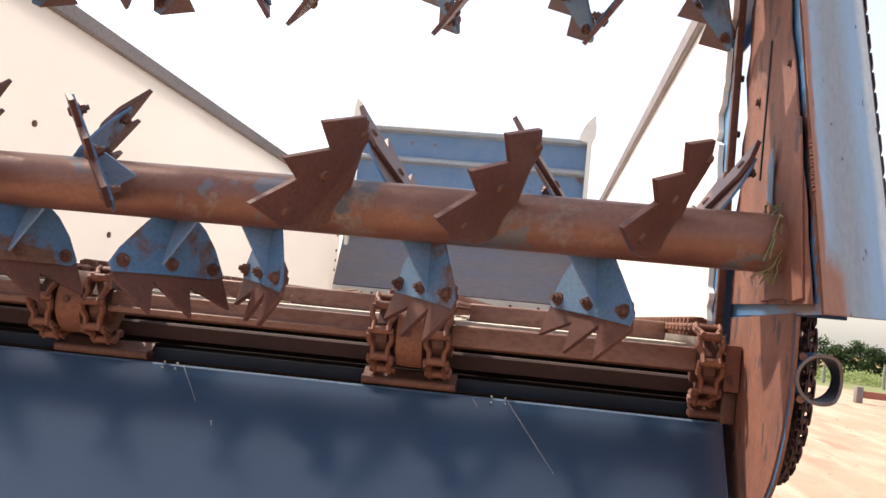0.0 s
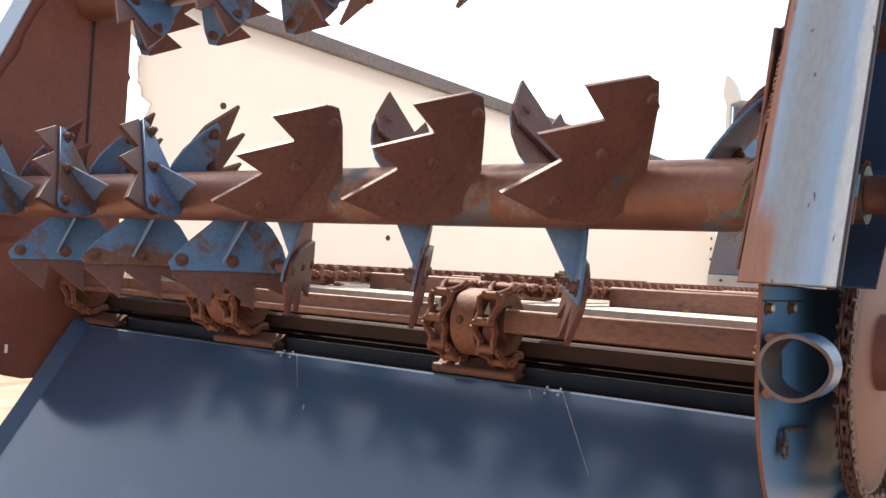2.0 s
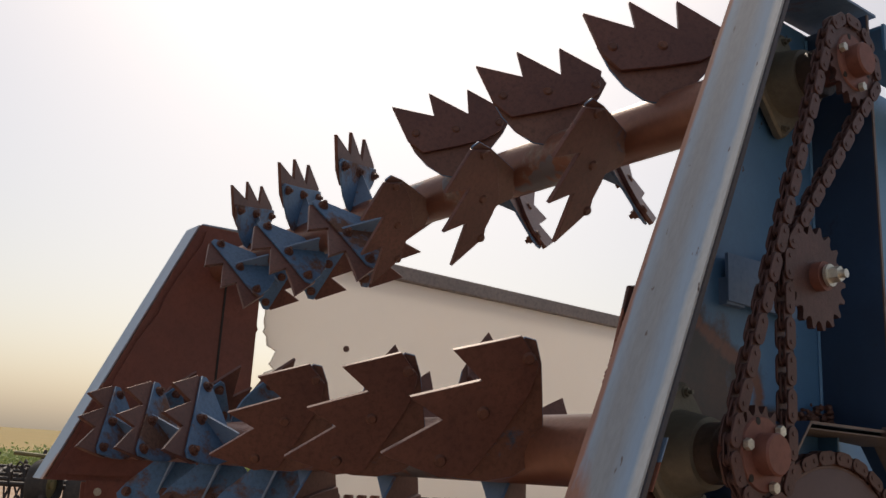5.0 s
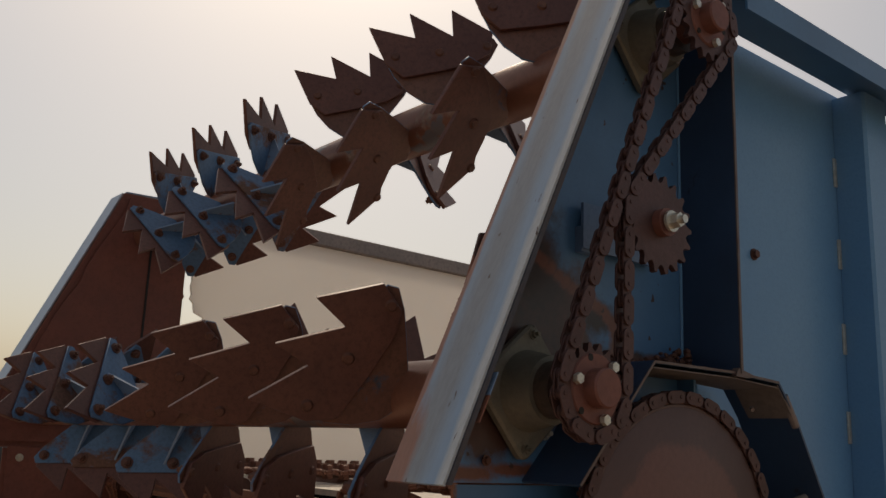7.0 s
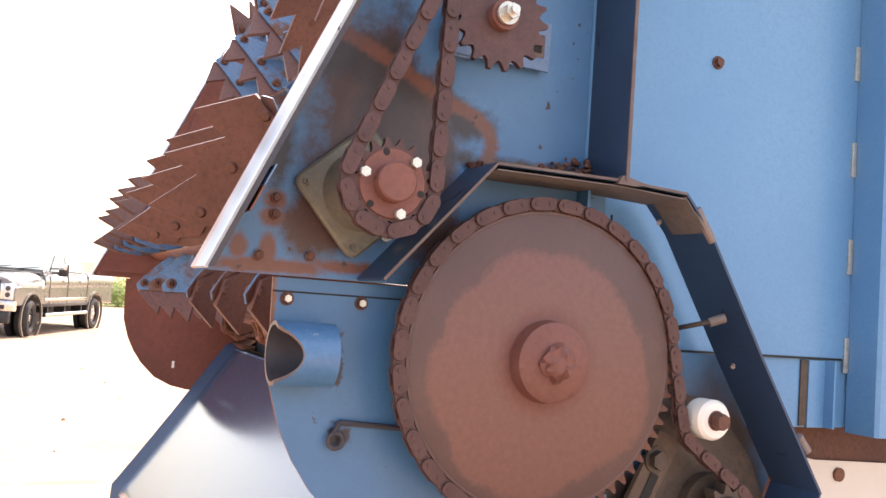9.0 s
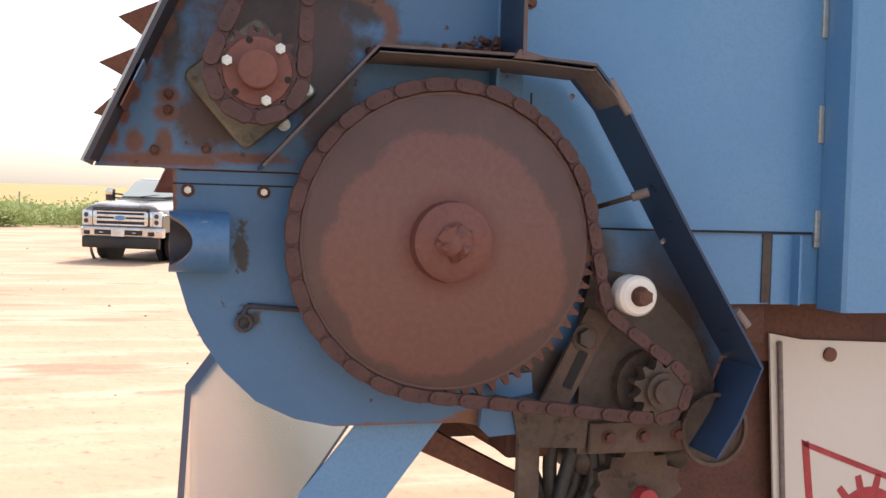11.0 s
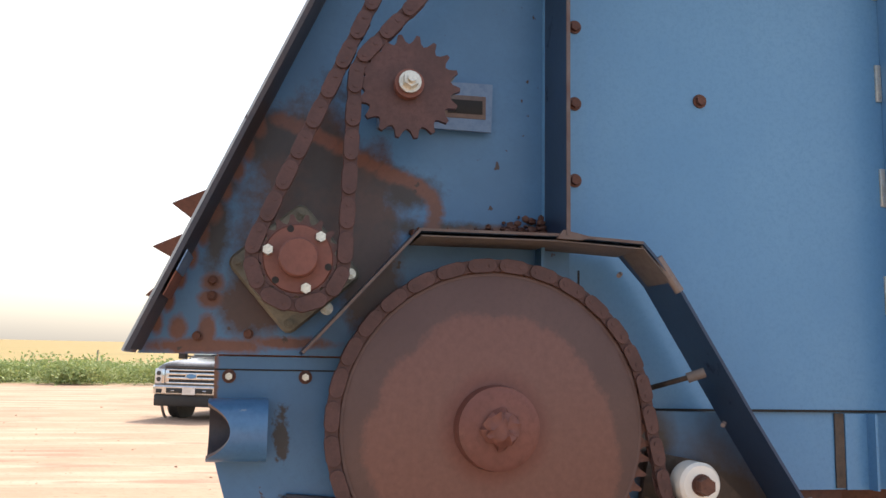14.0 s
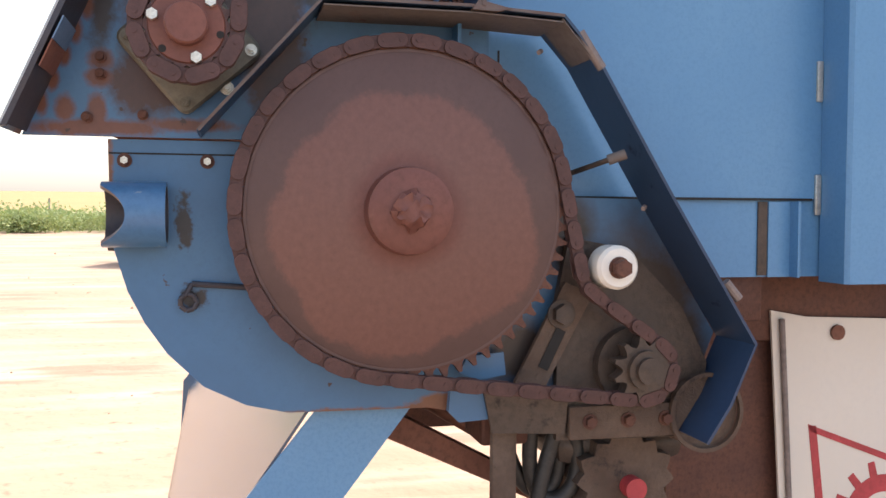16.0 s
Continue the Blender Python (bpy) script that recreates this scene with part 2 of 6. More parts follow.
m_dusty_tyre = mat("dusty_tyre_rubber", (0.14, 0.132, 0.125), (0.24, 0.22, 0.20), (0.05, 0.047, 0.045), 0.35, 7, 0.85, 0, 0.2, 60)
m_tyre = mat("tyre_rubber", (0.028, 0.027, 0.027), (0.06, 0.052, 0.046), None, 0, 14, 0.8, 0, 0.2, 90)
m_straw = mat("dry_crop_litter", (0.40, 0.29, 0.19), (0.30, 0.20, 0.13), None, 0, 25, 0.9, 0, 0.5, 120)
m_twine = mat("green_twine", (0.10, 0.19, 0.08), (0.34, 0.22, 0.11), None, 0, 25, 0.9, 0, 0.2, 200)
m_lip = mat("dark_rust_flecked_paint", (0.040, 0.042, 0.058), (0.06, 0.045, 0.045), (0.16, 0.07, 0.045), 0.22, 8.0, 0.5, 0.0, 0.05, 80)
m_bounce_dust = mat("dusty_bounce_tan", (0.17, 0.142, 0.125), (0.11, 0.095, 0.092), (0.20, 0.09, 0.06), 0.35, 7.0, 0.75, 0.0, 0.1, 70)
m_scuff = mat("pale_scuff", (0.40, 0.42, 0.45), (0.25, 0.28, 0.33), None, 0, 30, 0.6, 0.0, 0.0, 90)
m_hose = mat("black_hose", (0.02, 0.02, 0.02), (0.05, 0.045, 0.04), None, 0, 20, 0.5, 0, 0.05, 90)

# ---------- mesh helpers ----------
MACHINE = []          # top-level things of the machine, tipped together at the end


def quad_box(bm, x0, x1, y0, y1, z0, z1, bevel=0.0):
    g = bmesh.ops.create_cube(bm, size=1.0, matrix=Matrix.Translation(((x0 + x1) / 2, (y0 + y1) / 2, (z0 + z1) / 2)) @ Matrix.Diagonal((x1 - x0, y1 - y0, z1 - z0, 1)))
    if bevel:
        es = list({e for v in g["verts"] for e in v.link_edges})
        bmesh.ops.bevel(bm, geom=es, offset=bevel, segments=2, affect="EDGES", profile=0.5)
    return bm


def rod(bm, p0, p1, r, seg=16, r2=None, caps=True):
    p0, p1 = Vector(p0), Vector(p1)
    d = p1 - p0
    m = Matrix.Translation((p0 + p1) / 2) @ d.to_track_quat("Z", "Y").to_matrix().to_4x4()
    bmesh.ops.create_cone(bm, cap_ends=caps, segments=seg, radius1=r, radius2=r if r2 is None else r2, depth=d.length, matrix=m)
    return bm


def prism(bm, pts, x0, x1, axis="x", bevel=0.0):
    """A flat outline of (a, b) pairs, drawn out from x0 to x1 along the axis."""
    put = {"x": lambda a, b, t: (t, a, b), "y": lambda a, b, t: (a, t, b), "z": lambda a, b, t: (a, b, t)}[axis]
    lo = [bm.verts.new(put(a, b, x0)) for a, b in pts]
    hi = [bm.verts.new(put(a, b, x1)) for a, b in pts]
    faces = [bm.faces.new(lo), bm.faces.new(hi)]
    for i in range(len(pts)):
        j = (i + 1) % len(pts)
        faces.append(bm.faces.new((lo[i], lo[j], hi[j], hi[i])))
    bmesh.ops.recalc_face_normals(bm, faces=faces)
    if bevel:
        bmesh.ops.bevel(bm, geom=list({e for f in faces for e in f.edges}), offset=bevel, segments=1, affect="EDGES")
    return bm


def strip(bm, pts, x0, x1, thick):
    """A bent sheet whose edge runs through pts (y, z), from x0 to x1."""
    n = len(pts)
    out = []
    for i, (y, z) in enumerate(pts):
        a, b = Vector(pts[max(i - 1, 0)]), Vector(pts[min(i + 1, n - 1)])
        t = (b - a).normalized()
        out.append((y - t.y * thick, z + t.x * thick))
    return prism(bm, list(pts) + out[::-1], x0, x1)


def ring(bm, c, axis, r_out, r_in, depth, seg=32):
    """A tube piece with its hole, centred at c along the axis."""
    m = Matrix.Translation(c) @ Vector(axis).to_track_quat("Z", "Y").to_matrix().to_4x4()
    rows = []
    for r, h in ((r_out, -depth / 2), (r_out, depth / 2), (r_in, depth / 2), (r_in, -depth / 2)):
        rows.append([bm.verts.new(m @ Vector((r * math.cos(2 * math.pi * i / seg), r * math.sin(2 * math.pi * i / seg), h))) for i in range(seg)])
    fs = []
    for k in range(4):
        a, b = rows[k], rows[(k + 1) % 4]
        fs += [bm.faces.new((a[i], a[(i + 1) % seg], b[(i + 1) % seg], b[i])) for i in range(seg)]
    bmesh.ops.recalc_face_normals(bm, faces=fs)
    return bm


def hexbolt(bm, p, axis, r, h, washer=True):
    p, axis = Vector(p), Vector(axis).normalized()
    if washer:
        rod(bm, p, p + axis * h * 0.25, r * 1.35, 16)
    rod(bm, p + axis * h * 0.2, p + axis * h, r, 6, r * 0.94)
    return bm


def smooth(me, angle=35):
    for poly in me.polygons:
        poly.use_smooth = True
    me.set_sharp_from_angle(angle=radians(angle))


def thing(name, label, category, at=(0, 0, 0), group="", kind="", machine=True):
    ob = new(name)
    ob.location = at
    ob.empty_display_size = 0.1
    tagged(ob, label, category, group, kind)
    if machine:
        MACHINE.append(ob)
    return ob


def base_of(ob):
    while ob.parent:
        ob = ob.parent
    return ob


def part(name, bm, material, parent=None, label="", sharp=35):
    """Links a bmesh, drawn in machine coordinates, as one mesh under its thing or part."""
    me = bpy.data.meshes.new(name)
    bm.to_mesh(me)
    bm.free()
    me.materials.append(material)
    smooth(me, sharp)
    ob = new(name, me)
    if parent:
        me.transform(Matrix.Translation(-base_of(parent).location))
        ob.parent = parent
    if label:
        ob["label"] = label
    return ob


def whole(name, bm, material, label, category, at=(0, 0, 0), group="", kind="", machine=True, sharp=35):
    """A thing of one mesh."""
    me = bpy.data.meshes.new(name)
    bm.to_mesh(me)
    bm.free()
    me.materials.append(material)
    me.transform(Matrix.Translation(-Vector(at)))
    smooth(me, sharp)
    ob = new(name, me)
    ob.location = at
    tagged(ob, label, category, group, kind)
    if machine:
        MACHINE.append(ob)
    return ob


def share(name, me, parent, matrix, label=""):
    """A repeat of a part on the same mesh; matrix in machine coordinates."""
    ob = new(name, me)
    ob.parent = parent
    ob.matrix_local = Matrix.Translation(-base_of(parent).location) @ matrix
    if label:
        ob["label"] = label
    return ob


def mesh_of(name, bm, material, sharp=35):
    me = bpy.data.meshes.new(name)
    bm.to_mesh(me)
    bm.free()
    me.materials.append(material)
    smooth(me, sharp)
    return me


def B():
    return bmesh.new()


bolt_me = mesh_of("bolt", hexbolt(B(), (0, 0, 0), (1, 0, 0), 0.011, 0.012), m_rust_dark)
zinc_me = mesh_of("bolt", hexbolt(B(), (0, 0, 0), (1, 0, 0), 0.0085, 0.010, False), m_zinc)
dull_me = mesh_of("bolt", rod(hexbolt(B(), (0, 0, 0), (1, 0, 0), 0.010, 0.010), (0.005, 0, 0), (0.02, 0, 0), 0.005, 10), m_cast)
nut_me = mesh_of("bolt", rod(hexbolt(B(), (0, 0, 0), (1, 0, 0), 0.010, 0.010), (0.005, 0, 0), (0.02, 0, 0), 0.005, 10), m_zinc)

# ---------- end plates of the spreader ----------
RX, LX = 1.219, -1.19          # outer face of the right plate, inner face of the left plate
LOW = [(-0.447, 1.769), (-0.445, 1.68), (-0.442, 1.61), (-0.42, 1.537), (-0.395, 1.487), (-0.362, 1.439), (-0.308, 1.386),
       (-0.243, 1.354), (-0.177, 1.339), (0.053, 1.337), (0.17, 1.315), (0.52, 1.315), (0.574, 1.45), (0.426, 1.6855), (0.17, 1.69), (0.15, 1.769)]
UPP = [(-0.566, 1.772), (0.15, 1.772), (0.15, 2.755), (-0.1285, 2.755)]
AX_LO, AX_UP = (-0.325, 1.913), (-0.02, 2.60)


def end_plate(side):
    """One end plate of the beater bay: side 1 carries the drive."""
    x_in = RX - 0.006 if side > 0 else LX - 0.006
    out = 1 if side > 0 else -1
    x_face = RX if side > 0 else LX - 0.006      # the face away from the beaters
    pl = thing("end_plate", "rusty blue steel end plate with a slanted rear flange" if side > 0 else "rust-brown steel end plate with a pale slanted flange",
               "plate", (x_in, -0.2, 1.34), "end plates of the beater bay")
    low = part("lower_plate", prism(B(), LOW, x_in, x_in + 0.006), m_low if side > 0 else m_rust_plate, pl, "rounded lower sheet")
    upp = part("upper_plate", prism(B(), UPP, x_in + 0.0065 * out, x_in + 0.006 + 0.0065 * out), m_plate if side > 0 else m_rust_plate, pl)
    for ob in (low, upp):                        # bare rust on the cut edges
        ob.data.materials.append(m_rust)
        for f in ob.data.polygons:
            f.material_index = 1 if abs(f.normal.x) < 0.5 else 0
    # inner wear sheet, rusted, with a torn front edge
    xi0, xi1 = (x_in - 0.004, x_in - 0.0005) if side > 0 else (x_in + 0.0065, x_in + 0.0105)
    edge = [(0.13 + 0.02 * math.sin(i * 2.1) + 0.012 * math.sin(i * 5.3), 1.80 + i * 0.058) for i in range(17)]
    back = [(-0.545 + 0.445 * f + 0.006 * math.sin(f * 23) + 0.004 * math.sin(f * 61 + 1), 1.79 + 0.945 * f) for f in [k / 16 for k in range(17)]]
    part("wear_sheet", prism(B(), back + [(0.10, 2.74)] + edge[::-1], xi0, xi1), m_rust_orange if side > 0 else m_rust_plate, pl,
         "flaking rusty wear sheet")
    part("lower_wear_sheet", prism(B(), [(y * 0.97, z + 0.006) for y, z in LOW[:10]] + [(0.10, 1.40), (0.12, 1.765)], xi0, xi1), m_rust_orange if side > 0 else m_rust_plate, pl)
    # slanted rear flange with a folded lip, top flange and front channel
    f0, f1 = (RX + 0.004, RX + 0.127) if side > 0 else (LX - 0.135, LX - 0.010)
    part("rear_flange", strip(B(), [(-0.569, 1.772), (-0.132, 2.752)], f0, f1, 0.005), m_flange, pl, "worn blue flange, sky reflection in its pale colour")
    part("top_flange", strip(B(), [(-0.120, 2.757), (0.152, 2.765)], f0, f1, 0.005), m_blue_worn, pl)
    part("flange_back", strip(B(), [(-0.560, 1.776), (-0.124, 2.750)], f0 + 0.001, f1 - 0.001, 0.002), m_lip, pl, "dark inner side")
    lip0, lip1 = (f1 - 0.001, f1 + 0.004) if side > 0 else (f0 - 0.004, f0 + 0.001)
    bm = B()
    for y0, z0, y1, z1 in ((-0.569, 1.774, -0.132, 2.752),):
        prism(bm, [(y0, z0), (y1, z1), (y1 + 0.007, z1 - 0.004), (y0 + 0.008, z0)], lip0, lip1)
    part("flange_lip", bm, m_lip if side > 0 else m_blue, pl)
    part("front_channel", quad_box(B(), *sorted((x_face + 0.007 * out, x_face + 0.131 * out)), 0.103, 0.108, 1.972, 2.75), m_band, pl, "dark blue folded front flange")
    part("channel_edge", quad_box(B(), *sorted((x_face + 0.1312 * out, x_face + 0.134 * out)), 0.1025, 0.1090, 1.972, 2.75), m_edge, pl, "worn rusty cut edge")
    part("paint_bead", rod(B(), (x_face + 0.009 * out, 0.1015, 2.0), (x_face + 0.009 * out, 0.1015, 2.74), 0.003, 6), m_blue_clean, pl)
    # bolts along the slanted flange
    inward = Matrix.Rotation(math.pi, 4, "Z")
    for t, dx in ((0.43, 0.016),):
        y, z = -0.569 + 0.449 * t - 0.002, 1.772 + 0.98 * t
        n = Vector((0, -0.909, 0.417))
        m = Matrix.Translation((f0 + dx, y, z)) @ n.to_track_quat("X", "Z").to_matrix().to_4x4() @ Matrix.Scale(0.6, 4)
        share("bolt", bolt_me, pl, m)
    for k in range(13):
        bead = B()
        t = 0.235 + 0.0085 * k + 0.0015 * math.sin(k * 2.3)
        y, z = -0.569 + 0.449 * t - 0.003, 1.772 + 0.98 * t
        x = (RX + 0.003 if side > 0 else LX - 0.009)
        rod(bead, (x, y, z), (x, y + 0.003, z + 0.0065), 0.0042 + 0.0006 * (k % 3), 7, 0.0036)
        part("weld_bead", bead, m_rust_orange, pl)
    if side > 0:
        # doubler round the tube and its weld
        part("seam", prism(B(), [(-0.111, 2.40), (-0.092, 2.08), (-0.084, 2.08), (-0.101, 2.40)], x_in - 0.0075, x_in - 0.0043), m_black, pl, "dark open seam")
        for p, q in (((-0.022, 2.278), 0.8), ((-0.28, 2.30), 0.6)):
            share("bolt", bolt_me, pl, Matrix.Translation((x_in - 0.004, *p)) @ inward @ Matrix.Scale(q, 4))
        part("blue_remnant", prism(B(), [(-0.25, 2.00), (-0.20, 2.02), (-0.19, 2.10), (-0.22, 2.13), (-0.24, 2.08)], x_in - 0.0142, x_in - 0.0125), m_blue_worn, pl, "patch of remaining blue paint")
        part("doubler", prism(B(), [(-0.50, 1.80), (-0.43, 1.795), (-0.35, 1.803), (-0.20, 1.80), (-0.175, 1.88), (-0.16, 1.95), (-0.20, 2.01), (-0.27, 2.08), (-0.34, 2.18), (-0.372, 2.165), (-0.40, 2.16), (-0.44, 2.03)], x_in - 0.010, x_in - 0.0045, bevel=0.0015), m_rust_orange, pl)
        for y in (-0.423, -0.301):
            share("bolt", bolt_me, pl, Matrix.Translation((RX, y, 1.737)) @ Matrix.Scale(0.75, 4))
            share("bolt", zinc_me, pl, Matrix.Translation((RX + 0.004, y, 1.737)) @ Matrix.Scale(0.75, 4))
        part("seam", quad_box(B(), RX + 0.0002, RX + 0.0012, -0.446, -0.22, 1.7465, 1.7490), m_black, pl)
        share("bolt", nut_me, pl, Matrix.Translation((RX + 0.0128, -0.271, 1.85)) @ Matrix.Scale(0.8, 4))
        for t0, t1, m_, lab in ((0.085, 0.122, m_rust_orange, "small welded patch with bare rust"), (0.123, 0.155, m_blue_worn, "small welded patch with pale blue paint")):
            bm = strip(B(), [(-0.569 + 0.449 * t + 0.0135, 1.772 + 0.98 * t) for t in (t0, t1)], RX + 0.03, RX + 0.133, 0.002)
            part("patch", bm, m_, pl, lab)
        for y, z in ((-0.455, 1.89), (-0.455, 1.865), (-0.475, 1.80), (-0.395, 1.805)):
            share("bolt", bolt_me, pl, Matrix.Translation((RX + 0.0125, y, z)) @ Matrix.Scale(0.55, 4))
    else:
        quad = quad_box(B(), xi1, xi1 + 0.003, -0.008, 0.0, 1.79, 2.70)
        part("seam", quad, m_black, pl)
        for y, z in ((-0.39, 1.737),):
            share("bolt", nut_me, pl, Matrix.Translation((LX + 0.0045, y, z)))
        # no opening is cut: a white block stands for the daylight
        part("slot", quad_box(B(), LX + 0.001, LX + 0.0052, -0.244, -0.234, 1.425, 1.452), m_white, pl, "white block standing in for daylight through a slot")
    return pl


end_plate(1)
end_plate(-1)

m_stub = mat("scuffed_blue_pipe", (0.055, 0.16, 0.32), (0.075, 0.18, 0.34), (0.24, 0.105, 0.055), 0.34, 12.0, 0.36, 0.0, 0.03, 90, coat=0.2, speck=0.3, chips=(30.0, 0.68, (0.30, 0.34, 0.38)))


# pipe stub at the rear of the right plate, cut away on its outer side
def pipe_stub():
    bm = B()
    seg, r0, r1 = 40, 0.0485, 0.0425
    c = Vector((RX + 0.0465, 0, 1.6545))
    rows = []
    for r in (r0, r1):
        for end in (0, 1):
            row = []
            for i in range(seg):
                a = 2 * math.pi * i / seg
                open_side = max(0.0, 1 - (math.sin(a) / 0.85) ** 2) ** 0.8 if math.cos(a) > 0 else 0.0
                y = -0.359 if end else -0.450 + 0.036 * open_side
                row.append(bm.verts.new((c.x + r * math.cos(a), y, c.z + r * math.sin(a))))
            rows.append(row)
    for a, b in ((0, 1), (1, 3), (3, 2), (2, 0)):
        for i in range(seg):
            j = (i + 1) % seg
            bm.faces.new((rows[a][i], rows[a][j], rows[b][j], rows[b][i]))
    bmesh.ops.recalc_face_normals(bm, faces=bm.faces[:])
    stub = thing("pipe_stub", "short blue pipe stub with a notched rusty end", "pipe", (c.x, -0.40, 1.60))
    tube = part("tube", bm, m_stub, stub)
    tube.data.materials.append(m_lip)            # dark bore
    tube.data.materials.append(m_edge)           # worn cut end
    for f in tube.data.polygons:
        f.material_index = 1 if 2 * seg <= f.index < 3 * seg else 2 if f.index >= 3 * seg else 0
    for z, y0, y1 in ((1.694, -0.44, -0.362), (1.615, -0.44, -0.362)):
        part("weld", rod(rod(B(), (RX + 0.012, y0, z), (RX + 0.012, (y0 + y1) / 2, z + 0.002), 0.008, 8, 0.006), (RX + 0.012, (y0 + y1) / 2, z + 0.002), (RX + 0.012, y1, z), 0.006, 8, 0.008), m_rust, stub)
    return stub


pipe_stub()

# bent wire hook below the stub
bm = B()
pts = [(-0.325, 1.548), (-0.26, 1.543), (-0.20, 1.538)]
for a, b in zip(pts, pts[1:]):
    rod(bm, (RX + 0.008, *a), (RX + 0.008, *b), 0.0045, 8)
rod(bm, (RX + 0.008, -0.325, 1.548), (RX + 0.014, -0.335, 1.53), 0.004, 8)
for k in range(7):
    a0, a1 = k * 0.9, (k + 1) * 0.9
    rod(bm, (RX + 0.012, -0.330 + 0.013 * math.cos(a0), 1.52 + 0.013 * math.sin(a0)), (RX + 0.012, -0.330 + 0.013 * math.cos(a1), 1.52 + 0.013 * math.sin(a1)), 0.004, 8)
whole("wire_hook", bm, m_lip, "bent black wire hook fixed on the blue plate", "hook", (RX, -0.32, 1.52))

# ---------- beaters ----------
NRM = Vector((0.8133, -0.4039, -0.4189)).normalized()
E1 = Vector((0, -NRM.z, NRM.y)).normalized() * -1
E1 = E1 if E1.z > 0 else -E1
E2 = NRM.cross(E1)
TOOTHED = [(0.219, -0.040), (0.263, 0.067), (0.192, 0.054), (0.235, 0.167), (0.171, 0.143), (0.180, 0.258), (0.090, 0.202), (0.062, 0.157), (0.094, 0.073), (0.126, 0.001), (0.161, -0.040)]
MOUNT = [(0.033, 0.029), (0.065, 0.006), (0.108, -0.018), (0.156, -0.044), (0.195, -0.057), (0.211, -0.044), (0.167, 0.083), (0.129, 0.204), (0.114, 0.215), (0.065, 0.180), (0.032, 0.143), (0.011, 0.099), (0.011, 0.058)]
WORN_MOUNT = MOUNT[:7] + [(0.133, 0.199), (0.119, 0.203), (0.100, 0.186), (0.104, 0.158), (0.081, 0.104), (0.040, 0.086)]
WORN_BLADE = TOOTHED[:6] + [(0.104, 0.184), (0.107, 0.157), (0.098, 0.120)] + TOOTHED[8:]
BOLTS = [(0.180, -0.030), (0.143, 0.081), (0.113, 0.184)]


def on_plate(u, v, w, m):
    p = E1 * u + E2 * v + NRM * w
    return Vector((p.x * m, p.y, p.z))


def plate_mesh(outline, w0, w1, m, material, name, other=None):
    bm = B()
    lo = [bm.verts.new(on_plate(u, v, w0, m)) for u, v in outline]
    hi = [bm.verts.new(on_plate(u, v, w1, m)) for u, v in outline]
    fs = [bm.faces.new(lo), bm.faces.new(hi)]
    for i in range(len(lo)):
        j = (i + 1) % len(lo)
        fs.append(bm.faces.new((lo[i], lo[j], hi[j], hi[i])))
    bmesh.ops.recalc_face_normals(bm, faces=fs)
    bmesh.ops.bevel(bm, geom=list(bm.edges), offset=0.0009, segments=1, affect="EDGES")
    me = mesh_of(name, bm, material)
    if other:
        me.materials.append(other)
        n = on_plate(0, 0, 1, m)
        for poly in me.polygons:
            if poly.normal.dot(n) > 0.9:
                poly.material_index = 1
    return me


m_blade = mat("bare_worn_rust", (0.098, 0.039, 0.032), (0.140, 0.058, 0.044), (0.22, 0.105, 0.07), 0.3, 7.0, 0.5, 0.2, 0.1, 90, drift=True)
PAD = {}
m_mount = mat("rust_over_blue", (0.120, 0.053, 0.040), (0.165, 0.078, 0.055), (0.060, 0.105, 0.17), 0.38, 8.0, 0.55, 0.1, 0.1, 90, drift=True)
m_paddle = mat("chipped_blue_paint", (0.060, 0.148, 0.285), (0.085, 0.165, 0.28), (0.165, 0.085, 0.060), 0.58, 4.2, 0.5, 0.0, 0.1, 90, drift=True)
for m in (1, -1):
    bolts = B()
    one = []
    for u, v in BOLTS:
        bm = B()
        n = (on_plate(0, 0, 1, m))
        p = on_plate(u, v, -0.006, m)
        hexbolt(bm, p, -n, 0.0115, 0.013)
        rod(bm, p - n * 0.01, p - n * 0.02, 0.006, 8)
        q = on_plate(u, v, 0.0115, m)
        rod(bm, q, q + n * 0.005, 0.0115, 14, 0.008)
        one.append(mesh_of("bolt", bm, m_rust_dark))
    bolts.free()
    gus = B()
    tri = [on_plate(0.032, 0.066, -0.006, m), on_plate(0.153, 0.057, -0.006, m), on_plate(0.033, 0.076, -0.085, m)]
    off = on_plate(0, 0.006, 0, m)
    a = [gus.verts.new(p) for p in tri]
    b = [gus.verts.new(p + off) for p in tri]
    gus.faces.new(a), gus.faces.new(b)
    for i in range(3):
        gus.faces.new((a[i], a[(i + 1) % 3], b[(i + 1) % 3], b[i]))
    bmesh.ops.recalc_face_normals(gus, faces=gus.faces[:])
    gm = mesh_of("gusset", gus, m_blue_worn)
    PAD[m] = (plate_mesh(MOUNT, -0.006, 0.0, m, m_paddle, "paddle", m_mount), plate_mesh(TOOTHED, 0.0005, 0.0115, m, m_blade, "toothed_blade"), gm, one)
    PAD[m * 2] = (plate_mesh(WORN_MOUNT, -0.006, 0.0, m, m_paddle, "paddle", m_mount), plate_mesh(WORN_BLADE, 0.0005, 0.0115, m, m_blade, "toothed_blade"), gm, one)


